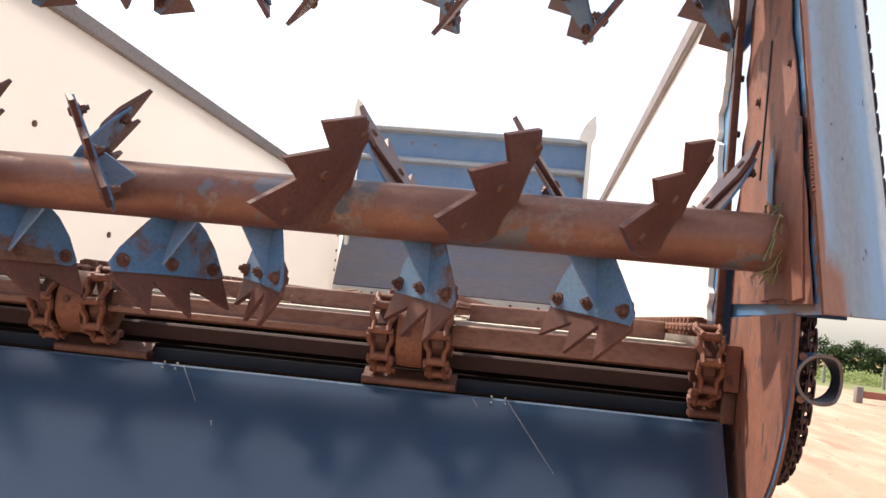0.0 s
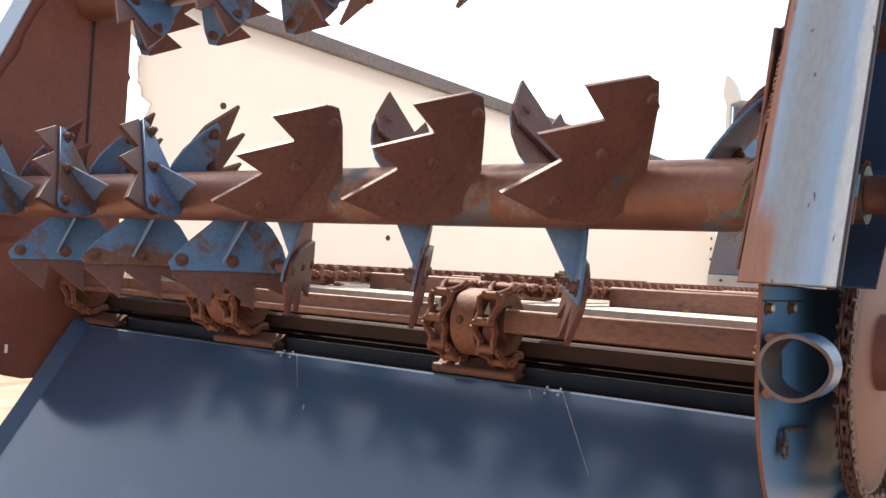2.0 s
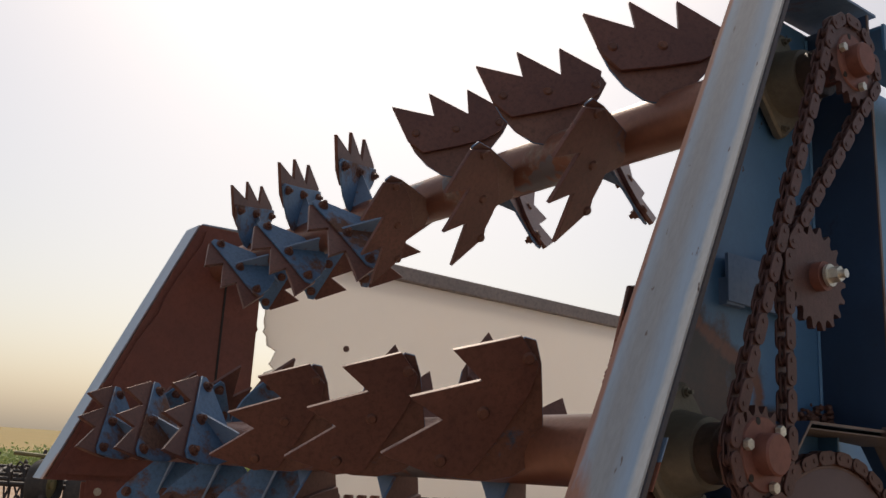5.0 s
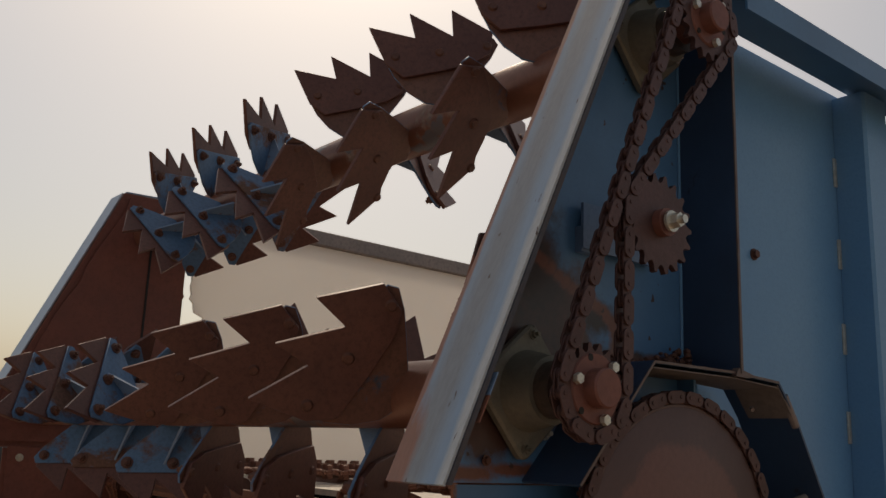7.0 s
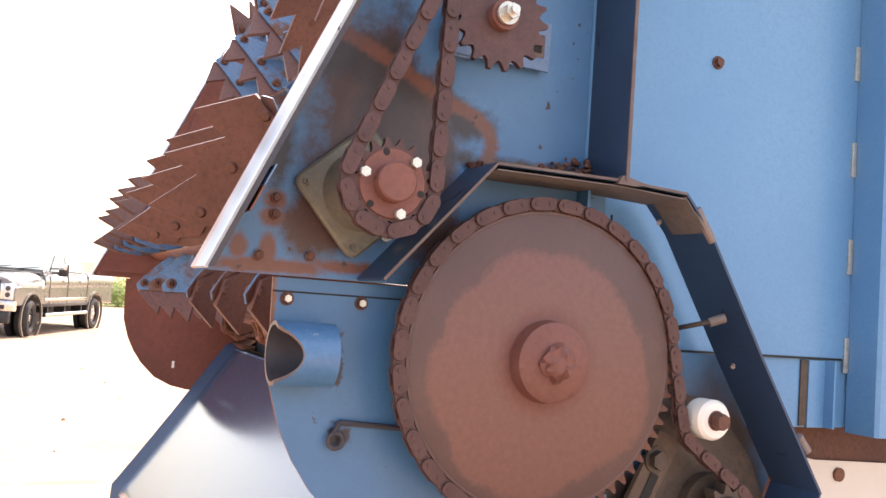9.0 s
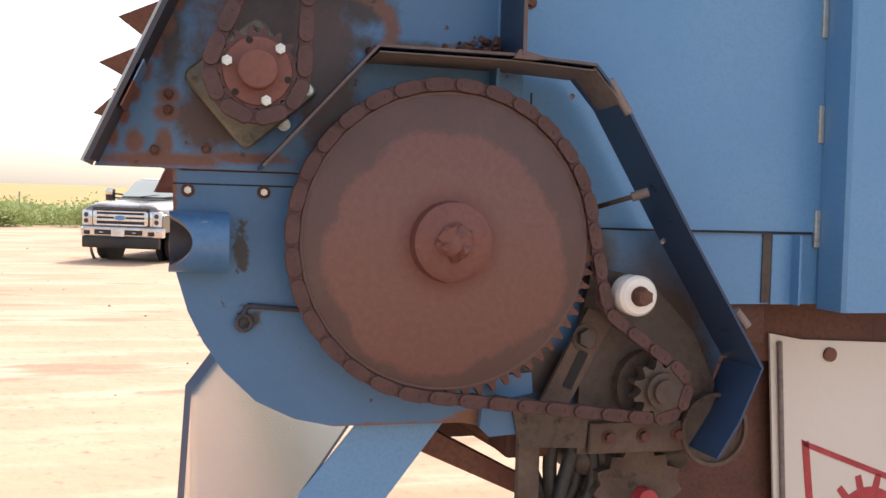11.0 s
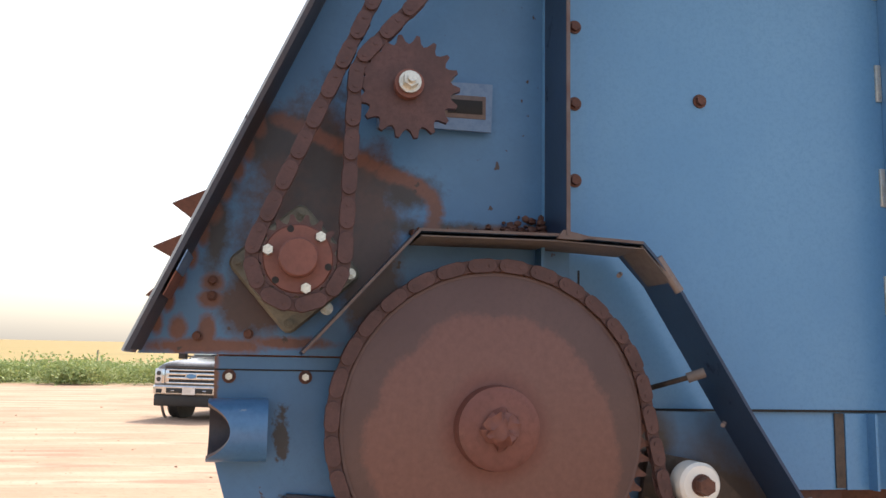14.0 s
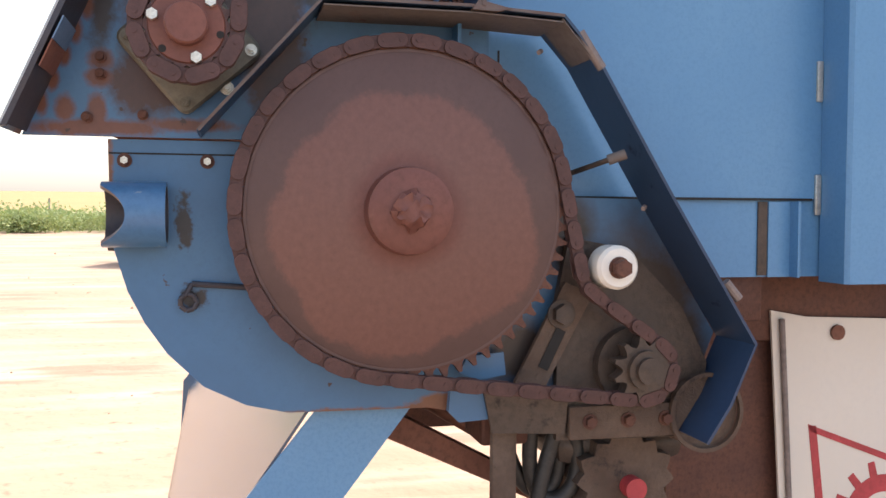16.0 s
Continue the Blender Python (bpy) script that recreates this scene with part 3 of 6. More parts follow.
def beater(name, axis, sets, label):
    be = thing(name, label, "beater", (0.0, *axis), "beaters")
    y, z = axis
    tube = rod(B(), (LX + 0.004, y, z), (RX - 0.014, y, z), 0.060, 48)
    part("tube", tube, m_rust_pipe, be, "scuffed rusty steel tube")
    shaft = rod(B(), (RX - 0.02, y, z), (RX + 0.165, y, z), 0.029, 28)
    part("shaft", shaft, m_gear, be)
    for x, ang, m in sets:
        pm, bmesh_, gm, bolts = PAD[m]
        mx = Matrix.Translation((x, y, z)) @ Matrix.Rotation(radians(ang), 4, "X")
        pad = share("paddle", pm, be, mx, "blue mounting paddle with a rusty toothed blade")
        for nm, me in (("toothed_blade", bmesh_), ("gusset", gm), ("bolt", bolts[0]), ("bolt", bolts[1]), ("bolt", bolts[2])):
            o = new(nm, me)
            o.parent = pad
    return be


STEP = 0.35
BACK_X, BACK_A = 1.155, -173
lower_sets = [(1.005, -1.35, 1), (0.676, 0.93, 1), (0.330, 1.58, 1)]
upper_sets = [(1.041, -58.2, 1), (0.713, -53.1, 1), (0.370, -52.1, 1)]
for k in range(3):
    lower_sets += [(0.885 - k * STEP, 118, 1), (1.135 - k * STEP, -123, 1) if k else (1.035, -127, -1),
                   (-0.938 + k * STEP, 0.3, -1), (-0.815 + k * STEP, 113, -1), (-1.055 + k * STEP, -123, -1)]
    upper_sets += [(0.925 - k * STEP, 57, 2), (BACK_X - 0.025 - k * STEP, BACK_A, 1),
                   (-0.920 + k * STEP, -54, -1), (-0.805 + k * STEP, 53, -1), (0.115 - BACK_X + k * STEP, BACK_A, -1)]
beater("lower_beater", AX_LO, lower_sets, "lower rusty beater tube with blue paddles and saw-toothed blades")
beater("upper_beater", AX_UP, upper_sets, "upper rusty beater tube with blue paddles and saw-toothed blades")

# ---------- box of the spreader ----------
m_floor = mat("worn_floor", (0.66, 0.60, 0.53), (0.52, 0.43, 0.35), (0.22, 0.12, 0.08), 0.35, 5.0, 0.7, 0.0, 0.2, 40)
YF = 6.2
m_rib = mat("pale_worn_rib", (0.30, 0.36, 0.42), (0.36, 0.34, 0.32), (0.28, 0.15, 0.10), 0.3, 6, 0.55, 0.0, 0.05, 60)
m_toe = mat("rubbed_grey_blue_sheet", (0.19, 0.155, 0.15), (0.13, 0.15, 0.20), (0.10, 0.17, 0.28), 0.36, 3.0, 0.45, 0.1, 0.04, 60, stretch=(0.25, 1, 2.5))
box = thing("spreader_box", "long open spreader box with blue steel sides and white liner", "spreader box", (0.0, 3.0, 1.5))
part("side_wall", quad_box(B(), 1.176, 1.190, 0.152, YF, 1.69, 2.75), m_blue_clean, box, "smooth blue steel side sheet")
part("base_rail", quad_box(B(), -1.190, -1.176, 0.152, YF, 1.50, 1.66), m_blue_clean, box)
part("lower_skirt", quad_box(B(), 1.170, 1.184, 0.152, YF, 1.545, 1.6895), m_blue_clean, box)
part("seam", quad_box(B(), 1.1905, 1.1915, 0.153, 0.79, 1.686, 1.6905), m_black, box)


def liner(x0, x1):
    bm = B()
    zs = [1.63 + 1.06 * i / 60 for i in range(61)]
    r = random.Random(77)
    rear, y = [], 0.150
    for i, z in enumerate(zs):
        y = min(max(y + r.gauss(0, 0.011), 0.130), 0.190)
        rear.append((y + (0.04 if 33 < i < 39 else 0), z))
    return prism(bm, rear + [(YF, 2.64), (YF, 1.63)], x0, x1)


part("liner", liner(-1.174, -1.160), m_liner, box, "white plastic liner sheet with a torn edge")
part("liner", liner(1.160, 1.174), m_board, box)
part("torn_edge", quad_box(B(), 1.174, 1.193, 0.128, 0.1515, 1.64, 2.74, 0.003), m_rust_dark, box, "dark rusty torn edge")
for x0, x1 in ((-1.225, -1.135), (1.140, 1.175)):
    top = 2.758 if x0 < 0 else 2.728
    part("top_rail", prism(B(), [(0.154, top - 0.065), (0.154, top), (YF + 0.05, top - 0.062), (YF + 0.05, top - 0.127)], x0, x1, bevel=0.005), m_rail, box, "dull grey capped top rail")
for y, z in ((0.92, 2.25), (0.55, 2.35), (2.4, 2.2), (3.9, 2.2), (0.35, 1.95), (1.6, 1.9)):
    part("bolt", rod(B(), (-1.16, y, z), (-1.153, y, z), 0.013, 12), m_rust_dark, box)
part("floor", quad_box(B(), -1.16, 1.16, 0.21, YF, 1.672, 1.690), m_floor, box, "worn pale floor boards with litter")
# hat-section side posts
for k in range(6):
    y = 0.803 + k * 0.98
    bm = prism(B(), [(1.191, y + 0.004), (1.268, y), (1.275, y + 0.007), (1.275, y + 0.113), (1.268, y + 0.120), (1.191, y + 0.116)], 1.536, 2.735, "z")
    post = part("side_post", bm, m_blue_clean, box, "folded blue side post")
    for j in range(5):
        part("weld", quad_box(B(), 1.190, 1.1955, y - 0.009, y + 0.003, 1.66 + j * 0.21, 1.735 + j * 0.21, 0.0015), m_zinc, post)
part("overhang", strip(B(), [(0.156, 2.742), (YF, 2.742)], 1.226, 1.352, 0.006), m_blue, box, "folded blue top edge")
part("overhang_lip", quad_box(B(), 1.353, 1.358, 0.156, YF, 2.695, 2.75), m_blue, box)
# panel joint behind the drive
bm = B()
quad_box(bm, 1.190, 1.197, 0.152, 0.197, 1.975, 2.70)
part("joint_strip", bm, m_blue_clean, box)
for z in (2.096, 2.239, 2.385):
    share("bolt", bolt_me, box, Matrix.Translation((1.197, 0.17, z)) @ Matrix.Scale(0.85, 4))
for y, z in ((0.42, 2.264), (1.42, 2.2)):
    share("bolt", bolt_me, box, Matrix.Translation((1.190, y, z)) @ Matrix.Scale(0.9, 4))
bm = B()
quad_box(bm, 1.184, 1.190, 0.70, 0.745, 1.545, 1.684)
quad_box(bm, 1.186, 1.215, 0.745, 0.75, 1.545, 1.684)
part("drop_bracket", bm, m_blue_clean, box)
part("drop_bracket_gap", quad_box(B(), 1.1845, 1.188, 0.680, 0.699, 1.548, 1.684), m_grease, box)
# front wall with ribs and corner posts
front = thing("front_wall", "blue ribbed steel front wall of the spreader box", "front wall", (0, YF, 1.6))
part("panel", quad_box(B(), -1.06, 1.09, YF, YF + 0.02, 1.69, 3.365), m_blue_worn, front, "faded blue ribbed sheet")
for z in (3.345, 3.06, 2.74, 2.36):
    part("rib", prism(B(), [(YF - 0.055, z), (YF + 0.004, z - 0.02), (YF + 0.004, z + 0.055), (YF - 0.055, z + 0.035)], -1.06, 1.09, bevel=0.006), m_rib, front, "pale worn rib")
part("window_mesh", quad_box(B(), -0.62, -0.20, YF - 0.012, YF - 0.004, 2.56, 2.72), m_rust_dark, front, "small rusty mesh window")
for k in range(9):
    part("mesh_wire", rod(B(), (-0.60 + k * 0.047, YF - 0.016, 2.56), (-0.60 + k * 0.047, YF - 0.016, 2.72), 0.004, 6), m_rust, front)
part("toe_panel", prism(B(), [(YF - 0.02, 2.33), (YF - 0.004, 2.33), (YF - 0.004, 1.74), (YF - 0.26, 1.84), (YF - 0.27, 1.856)], -1.12, 1.12), m_toe, front, "sloped lower sheet, grey-brown with worn blue paint")
part("toe_fold", rod(B(), (-1.12, YF - 0.012, 2.33), (1.12, YF - 0.012, 2.33), 0.014, 10), m_blue_worn, front)
for s_ in (-1, 1):
    post = [(1.062, 1.69), (1.100, 1.69), (1.104, 3.35), (1.132, 3.42), (1.135, 3.50), (1.118, 3.622), (1.085, 3.60), (1.045, 3.555), (1.010, 3.495), (0.988, 3.43), (0.980, 3.375), (1.062, 3.355)]
    part("corner_post", prism(B(), [(s_ * x, z) for x, z in post][::s_], YF - 0.075, YF - 0.015, "y", bevel=0.008), m_white, front, "white post with a curled pointed top")
part("toe_strip", quad_box(B(), -1.12, 1.12, YF - 0.285, YF - 0.277, 1.695, 1.845), m_liner, front, "pale liner strip")
for k in range(9):
    part("bolt", rod(B(), (-1.0 + k * 0.25, YF - 0.295, 1.80), (-1.0 + k * 0.25, YF - 0.285, 1.80), 0.014, 8), m_rust_dark, front)
for z in (1.98, 2.07, 2.16, 2.30):
    part("bolt", rod(B(), (-1.148, YF - 0.16, z), (-1.140, YF - 0.16, z), 0.013, 8), m_rust_dark, front)

# ---------- floor conveyor ----------
conv = thing("floor_conveyor", "rusty chain-and-slat floor conveyor at the rear of the box", "conveyor", (0.0, 0.5, 1.5))
DRUM = (0.010, 1.648)          # axis of the rear drums (y, z)
RUN = 1.733                    # height of the upper chain run
m_sill = mat("blue_black_sill", (0.012, 0.020, 0.038), (0.010, 0.014, 0.024), (0.02, 0.014, 0.012), 0.35, 6, 0.8, 0.0, 0.05, 60)
# rust darkened by the shade that slats and chains throw on the cross bar
m_shaded_rust = mat("shaded_rust", (0.045, 0.020, 0.016), (0.028, 0.014, 0.012), (0.06, 0.026, 0.02), 0.3, 8, 0.85, 0.0, 0.2, 60)
part("roller_shaft", rod(B(), (LX + 0.01, *DRUM), (RX - 0.012, *DRUM), 0.022, 24), m_rust_dark, conv)
# closes the gap under the floor; its shade is in the colour
part("inner_sheet", quad_box(B(), LX + 0.02, RX - 0.03, 0.385, 0.398, 1.50, 1.671), m_gap, conv, "sheet under the floor, coloured dark as gap shade")
part("tie_bar", prism(B(), [(0.085, 1.572), (0.085, 1.607), (0.092, 1.612), (0.130, 1.612), (0.130, 1.572)], LX + 0.008, RX - 0.014), m_shaded_rust, conv, "rusty cross bar below the slats, darkened as shade")
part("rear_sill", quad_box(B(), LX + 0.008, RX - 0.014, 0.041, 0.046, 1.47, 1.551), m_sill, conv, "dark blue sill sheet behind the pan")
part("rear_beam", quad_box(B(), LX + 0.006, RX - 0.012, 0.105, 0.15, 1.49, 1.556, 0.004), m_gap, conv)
m_slat = mat("polished_rust", (0.175, 0.080, 0.056), (0.25, 0.13, 0.095), (0.10, 0.045, 0.033), 0.34, 6, 0.5, 0.15, 0.15, 90, stretch=(0.4, 1, 1), drift=True)
STRANDS = (-1.128, -0.488, -0.352, 0.367, 0.503, 1.133)


def slat_piece(x0, x1, ledge):
    """A flat-faced steel slat between two strands; some carry a worn ledge halfway down the face."""
    prof = [(-0.024, 0.0), (0.026, 0.006), (0.030, 0.050), (-0.018, 0.054), (-0.024, 0.050)]
    if ledge:
        prof = [(-0.036, 0.0), (0.026, 0.006), (0.030, 0.050), (-0.016, 0.054), (-0.021, 0.050), (-0.022, 0.021), (-0.036, 0.016)]
    bm = prism(B(), prof, x0, x1)
    bmesh.ops.bevel(bm, geom=bm.edges[:], offset=0.0025, segments=1, affect="EDGES")
    return mesh_of("slat", bm, m_slat)


for n, (x0, x1) in enumerate(((-1.100, -0.518), (-0.322, 0.337), (0.533, 1.105))):
    first, plain = slat_piece(x0, x1, n < 2), slat_piece(x0, x1, False)
    share("slat", first, conv, Matrix.Translation((0, -0.020, 1.631)) @ Matrix.Rotation(radians(-3), 4, "X"))
    for k in range(12):
        share("slat", plain, conv, Matrix.Translation((0, 0.52 + k * 0.46, 1.693 if k else 1.690)))


def link_mesh(w, l, r, tall=False):
    """A pintle link: two offset side bars, a barrel and a closed end; tall ones carry an upright lug."""
    bm = B()
    for s in (-1, 1):
        o = [(-l * 0.5 + 0.004, s * w * 0.5, 0), (-l * 0.12, s * w * 0.5, 0.004), (l * 0.14, s * w * 0.33, 0.006), (l * 0.5 + 0.006, s * w * 0.33, 0)]
        for (a0, b0, c0), (a1, b1, c1) in zip(o, o[1:]):
            rod(bm, (b0, a0, c0), (b1, a1, c1), r, 8)
            rod(bm, (b0, a0, c0 - r * 1.2), (b1, a1, c1 - r * 1.2), r * 0.9, 8)
    rod(bm, (-w * 0.56, -l * 0.5, 0), (w * 0.56, -l * 0.5, 0), r * 1.15, 10)
    rod(bm, (-w * 0.36, l * 0.5, 0), (w * 0.36, l * 0.5, 0), r * 1.7, 12)
    if tall:
        rod(bm, (0, -l * 0.08, -0.022), (0, -l * 0.08, 0.027), w * 0.36, 10, w * 0.33)
        quad_box(bm, -w * 0.44, w * 0.44, -l * 0.30, l * 0.02, -0.020, 0.024, 0.004)
    return mesh_of("link", bm, m_rust)


pintle = link_mesh(0.054, 0.062, 0.0062)
tall_link = link_mesh(0.054, 0.062, 0.0062, True)
PITCH = 0.064
for x in STRANDS:
    line = part("floor_chain", rod(B(), (x, 0.3, RUN - 0.012), (x, 5.6, RUN - 0.012), 0.005, 6), m_rust_dark, conv, "rusty pintle chain strand")
    for k in range(80 if x > 1 else 44):
        share("link", tall_link if k > 1 else pintle, line, Matrix.Translation((x, DRUM[0] + 0.02 + k * PITCH, RUN)))
    for k in range(5):
        a = radians(112 + k * 43)
        m = Matrix.Translation((x, DRUM[0] + 0.083 * math.cos(a), DRUM[1] + 0.083 * math.sin(a))) @ Matrix.Rotation(a + math.pi / 2, 4, "X")
        share("link", pintle, line, m)
    part("chain_wheel", rod(rod(B(), (x - 0.013, *DRUM), (x + 0.013, *DRUM), 0.074, 10), (x - 0.03, *DRUM), (x + 0.03, *DRUM), 0.045, 20), m_rust_dark, line, "small rusty chain wheel")
for x in (-0.420, 0.435):
    bm = rod(B(), (x - 0.031, *DRUM), (x + 0.031, *DRUM), 0.079, 40)
    rod(bm, (x - 0.034, *DRUM), (x - 0.031, *DRUM), 0.074, 40, 0.079)
    rod(bm, (x + 0.031, *DRUM), (x + 0.034, *DRUM), 0.079, 40, 0.074)
    wheel = part("drum_wheel", bm, m_rust, conv, "smooth rusty drum wheel between two chain strands")
    part("set_screw", hexbolt(B(), (x - 0.004, DRUM[0] - 0.0785, DRUM[1] + 0.006), (0, -1, 0.1), 0.008, 0.006), m_rust_dark, wheel)
part("bearing_block", quad_box(B(), RX - 0.05, RX - 0.012, -0.045, 0.065, 1.59, 1.70, 0.006), m_rust_orange, conv)
part("bearing_foot", quad_box(B(), RX - 0.046, RX - 0.012, -0.02, 0.08, 1.515, 1.589, 0.004), m_rust_dark, conv)
# loose litter on the floor
rng = random.Random(4)
bm = B()
for k in range(170):
    x, y = rng.uniform(-1.1, 1.1), 0.45 + abs(rng.gauss(0, 0.8))
    s = rng.uniform(0.006, 0.018)
    quad_box(bm, x - s, x + s, y - s * 0.4, y + s * 0.4, 1.690, 1.691 + rng.uniform(0.001, 0.007))
for v in bm.verts:
    v.co += Vector((rng.uniform(-1, 1), rng.uniform(-1, 1), rng.uniform(-0.3, 0.6))) * 0.004
whole("crop_litter", bm, m_straw, "dry straw and dirt litter on the floor", "litter", (0, 0.5, 1.690), kind="stuff")
rng = random.Random(12)
for x0, y0, n in ((-0.20, 0.60, 26), (0.02, 0.56, 20), (0.20, 0.60, 12)):
    bm = B()
    for k in range(n):
        x, y, z = x0 + rng.uniform(-0.10, 0.10), y0 + rng.uniform(-0.05, 0.05), 1.694 + rng.uniform(0, 0.035)
        a, l = rng.uniform(-0.7, 0.7), rng.uniform(0.05, 0.13)
        p = Vector((x, y, z))
        for j in range(3):
            q = p + Vector((math.cos(a) * l / 3, math.sin(a) * l / 3, rng.uniform(-0.012, 0.014)))
            rod(bm, p, q, 0.007 - 0.0015 * j, 5, 0.0055 - 0.0015 * j)
            p = q
    whole("husk_bundle", bm, m_straw, "curled dry stalks and husks lying against a slat", "litter", (x0, y0, 1.690), kind="stuff")

# ---------- hinged rear pan ----------
m_dull = mat("dull_blue_edge", (0.10, 0.16, 0.25), (0.07, 0.11, 0.18), (0.12, 0.09, 0.08), 0.3, 9, 0.85, 0.0, 0.1, 60)
pan = thing("rear_pan", "glossy dark blue hinged rear pan with scratched scuffs", "pan", (0.0, -0.2, 1.0))
PX0, PX1 = -1.135, 1.180
SL = [(0.0, 1.521), (-0.020, 1.513), (-0.108, 1.388), (-0.205, 1.246), (-0.298, 1.115), (-0.389, 0.990), (-0.412, 0.960), (-0.440, 0.45)]
part("sheet", strip(B(), SL[1:], PX0 + 0.052, PX1, 0.005), m_pan, pan)
part("top_fold", strip(B(), [(-0.012, 1.5175), (-0.0195, 1.5135)], PX0 + 0.052, PX1, 0.004), m_dull, pan, "dull folded top edge")
bm = B()
inner = [bm.verts.new((PX0 + 0.0515, y, z)) for y, z in SL]
outer = [bm.verts.new((PX0, y - 0.79 * 0.030, z + 0.61 * 0.030)) for y, z in SL]
back = [bm.verts.new((PX0 - 0.004, y - 0.79 * 0.026 + 0.004, z + 0.61 * 0.026 - 0.004)) for y, z in SL]
for i in range(len(SL) - 1):
    bm.faces.new((inner[i], inner[i + 1], outer[i + 1], outer[i]))
    bm.faces.new((outer[i], outer[i + 1], back[i + 1], back[i]))
    bm.faces.new((back[i], back[i + 1], inner[i + 1], inner[i]))
bmesh.ops.recalc_face_normals(bm, faces=bm.faces[:])
# dark blue puts the shade of the turned-away fold into its colour
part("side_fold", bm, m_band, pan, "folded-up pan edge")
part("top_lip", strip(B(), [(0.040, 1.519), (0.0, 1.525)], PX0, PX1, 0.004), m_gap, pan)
for x0, x1 in ((PX0 - 0.006, PX0 - 0.001), (PX1 + 0.001, PX1 + 0.006)):
    part("side_lip", prism(B(), [(0.01, 1.508), (-0.40, 1.0), (-0.455, 0.46), (-0.32, 0.46), (-0.25, 0.97), (0.12, 1.45)], x0, x1), m_blue_clean, pan, "blue folded side cheek")
for x, h in ((-1.06, 0.105), (-0.349, 0.122), (0.435, 0.115), (1.140, 0.036)):
    bm = rod(B(), (x - h, -0.004, 1.532), (x + h, -0.004, 1.532), 0.011, 14)
    quad_box(bm, x - h, x + h, -0.008, 0.035, 1.522, 1.538, 0.003)
    hinge = part("hinge", bm, m_rust_dark, pan, "rusty strap hinge")
    part("strap", prism(B(), [(0.004, 1.538), (0.034, 1.560), (0.037, 1.556), (0.008, 1.534)], x - h, x + h), m_rust_dark, hinge)
for x in (-0.175, -0.142, 0.64, 0.673):
    for dy in (0.0, 0.012):
        part("rivet", rod(B(), (x, -0.016 - dy, 1.519 - dy), (x, -0.020 - dy, 1.522 - dy), 0.0027, 8), m_zinc, pan)
for (x0, y0), (x1, y1), rad in (((0.678, -0.019), (0.80, -0.120), 0.0013), ((-0.126, -0.018), (-0.065, -0.072), 0.0011), ((-0.013, -0.098), (-0.008, -0.106), 0.0022), ((0.597, -0.022), (0.612, -0.036), 0.0012)):
    bm = B()
    pts = []
    for k in range(8):
        x, y = x0 + (x1 - x0) * k / 7, y0 + (y1 - y0) * k / 7
        z = 1.513 + (y + 0.020) * (0.125 / 0.088)
        pts.append(Vector((x, y - 0.0010, z + 0.0008)))
    for k, (p, q) in enumerate(zip(pts, pts[1:])):
        rod(bm, p, q, rad * (1 - 0.09 * k), 5, rad * (0.91 - 0.09 * k))
    part("scratch", bm, m_scuff, pan, "faint pale scratch line")

# ---------- chain drive on the right plate ----------
GC = (0.0, 1.662)


def sprocket(name, c, x0, x1, r_out, r_root, teeth, material, parent, turn=0.0):
    pts = []
    for i in range(teeth):
        a = 2 * math.pi * (i + turn) / teeth
        p = 2 * math.pi / teeth
        for f, r in ((-0.5, r_root), (-0.28, r_root + (r_out - r_root) * 0.25), (-0.10, r_out), (0.10, r_out), (0.28, r_root + (r_out - r_root) * 0.25)):
            pts.append((c[0] + r * math.cos(a + f * p), c[1] + r * math.sin(a + f * p)))
    return part(name, prism(B(), pts, x0, x1), material, parent)


gear = thing("large_sprocket", "large rust-brown disc sprocket with a thick hub", "sprocket", (1.29, *GC))
sprocket("toothed_rim", GC, 1.281, 1.297, 0.268, 0.250, 66, m_rust_dark, gear)
bm = rod(B(), (1.284, *GC), (1.300, *GC), 0.249, 96)
rod(bm, (1.299, *GC), (1.3015, *GC), 0.246, 96, 0.242)
part("disc", bm, m_disc, gear, "flat disc with a rubbed rust film")
part("hub", rod(rod(B(), (1.29, *GC), (1.329, *GC), 0.070, 40, 0.066), (1.329, *GC), (1.335, *GC), 0.066, 40, 0.055), m_gear, gear, "thick welded hub")
bm = B()
rng = random.Random(31)
rows = []
for x, r in ((1.330, 0.031), (1.339, 0.031), (1.346, 0.030), (1.351, 0.025), (1.354, 0.015)):
    rows.append([bm.verts.new((x + rng.uniform(-0.005, 0.004), GC[0] + (r + rng.uniform(-0.008, 0.005)) * math.cos(k * math.pi / 9), GC[1] + (r + rng.uniform(-0.008, 0.005)) * math.sin(k * math.pi / 9))) for k in range(18)])
for p, q in zip(rows, rows[1:]):
    for k in range(18):
        bm.faces.new((p[k], p[(k + 1) % 18], q[(k + 1) % 18], q[k]))
bm.faces.new(rows[-1])
bmesh.ops.recalc_face_normals(bm, faces=bm.faces[:])
part("shaft_end", bm, m_gear, gear, "rough caked shaft end")


def chain_links(path, pitch):
    """Even steps along a closed path of (y, z)."""
    seg, run = [], 0.0
    n = len(path)
    for i in range(n):
        a, b = Vector(path[i]), Vector(path[(i + 1) % n])
        seg.append((run, a, b))
        run += (b - a).length
    count = int(round(run / pitch / 2)) * 2
    out = []
    for k in range(count):
        s = run * k / count
        for r0, a, b in seg:
            l = (b - a).length
            if r0 <= s <= r0 + l and l > 0:
                out.append(a.lerp(b, (s - r0) / l))
                break
    return out


def plate_outline(l, h):
    pts = []
    for c, a0 in ((l / 2, -90), (-l / 2, 90)):
        for k in range(7):
            a = radians(a0 + k * 30)
            pts.append((c + h * math.cos(a), h * math.sin(a)))
    return pts


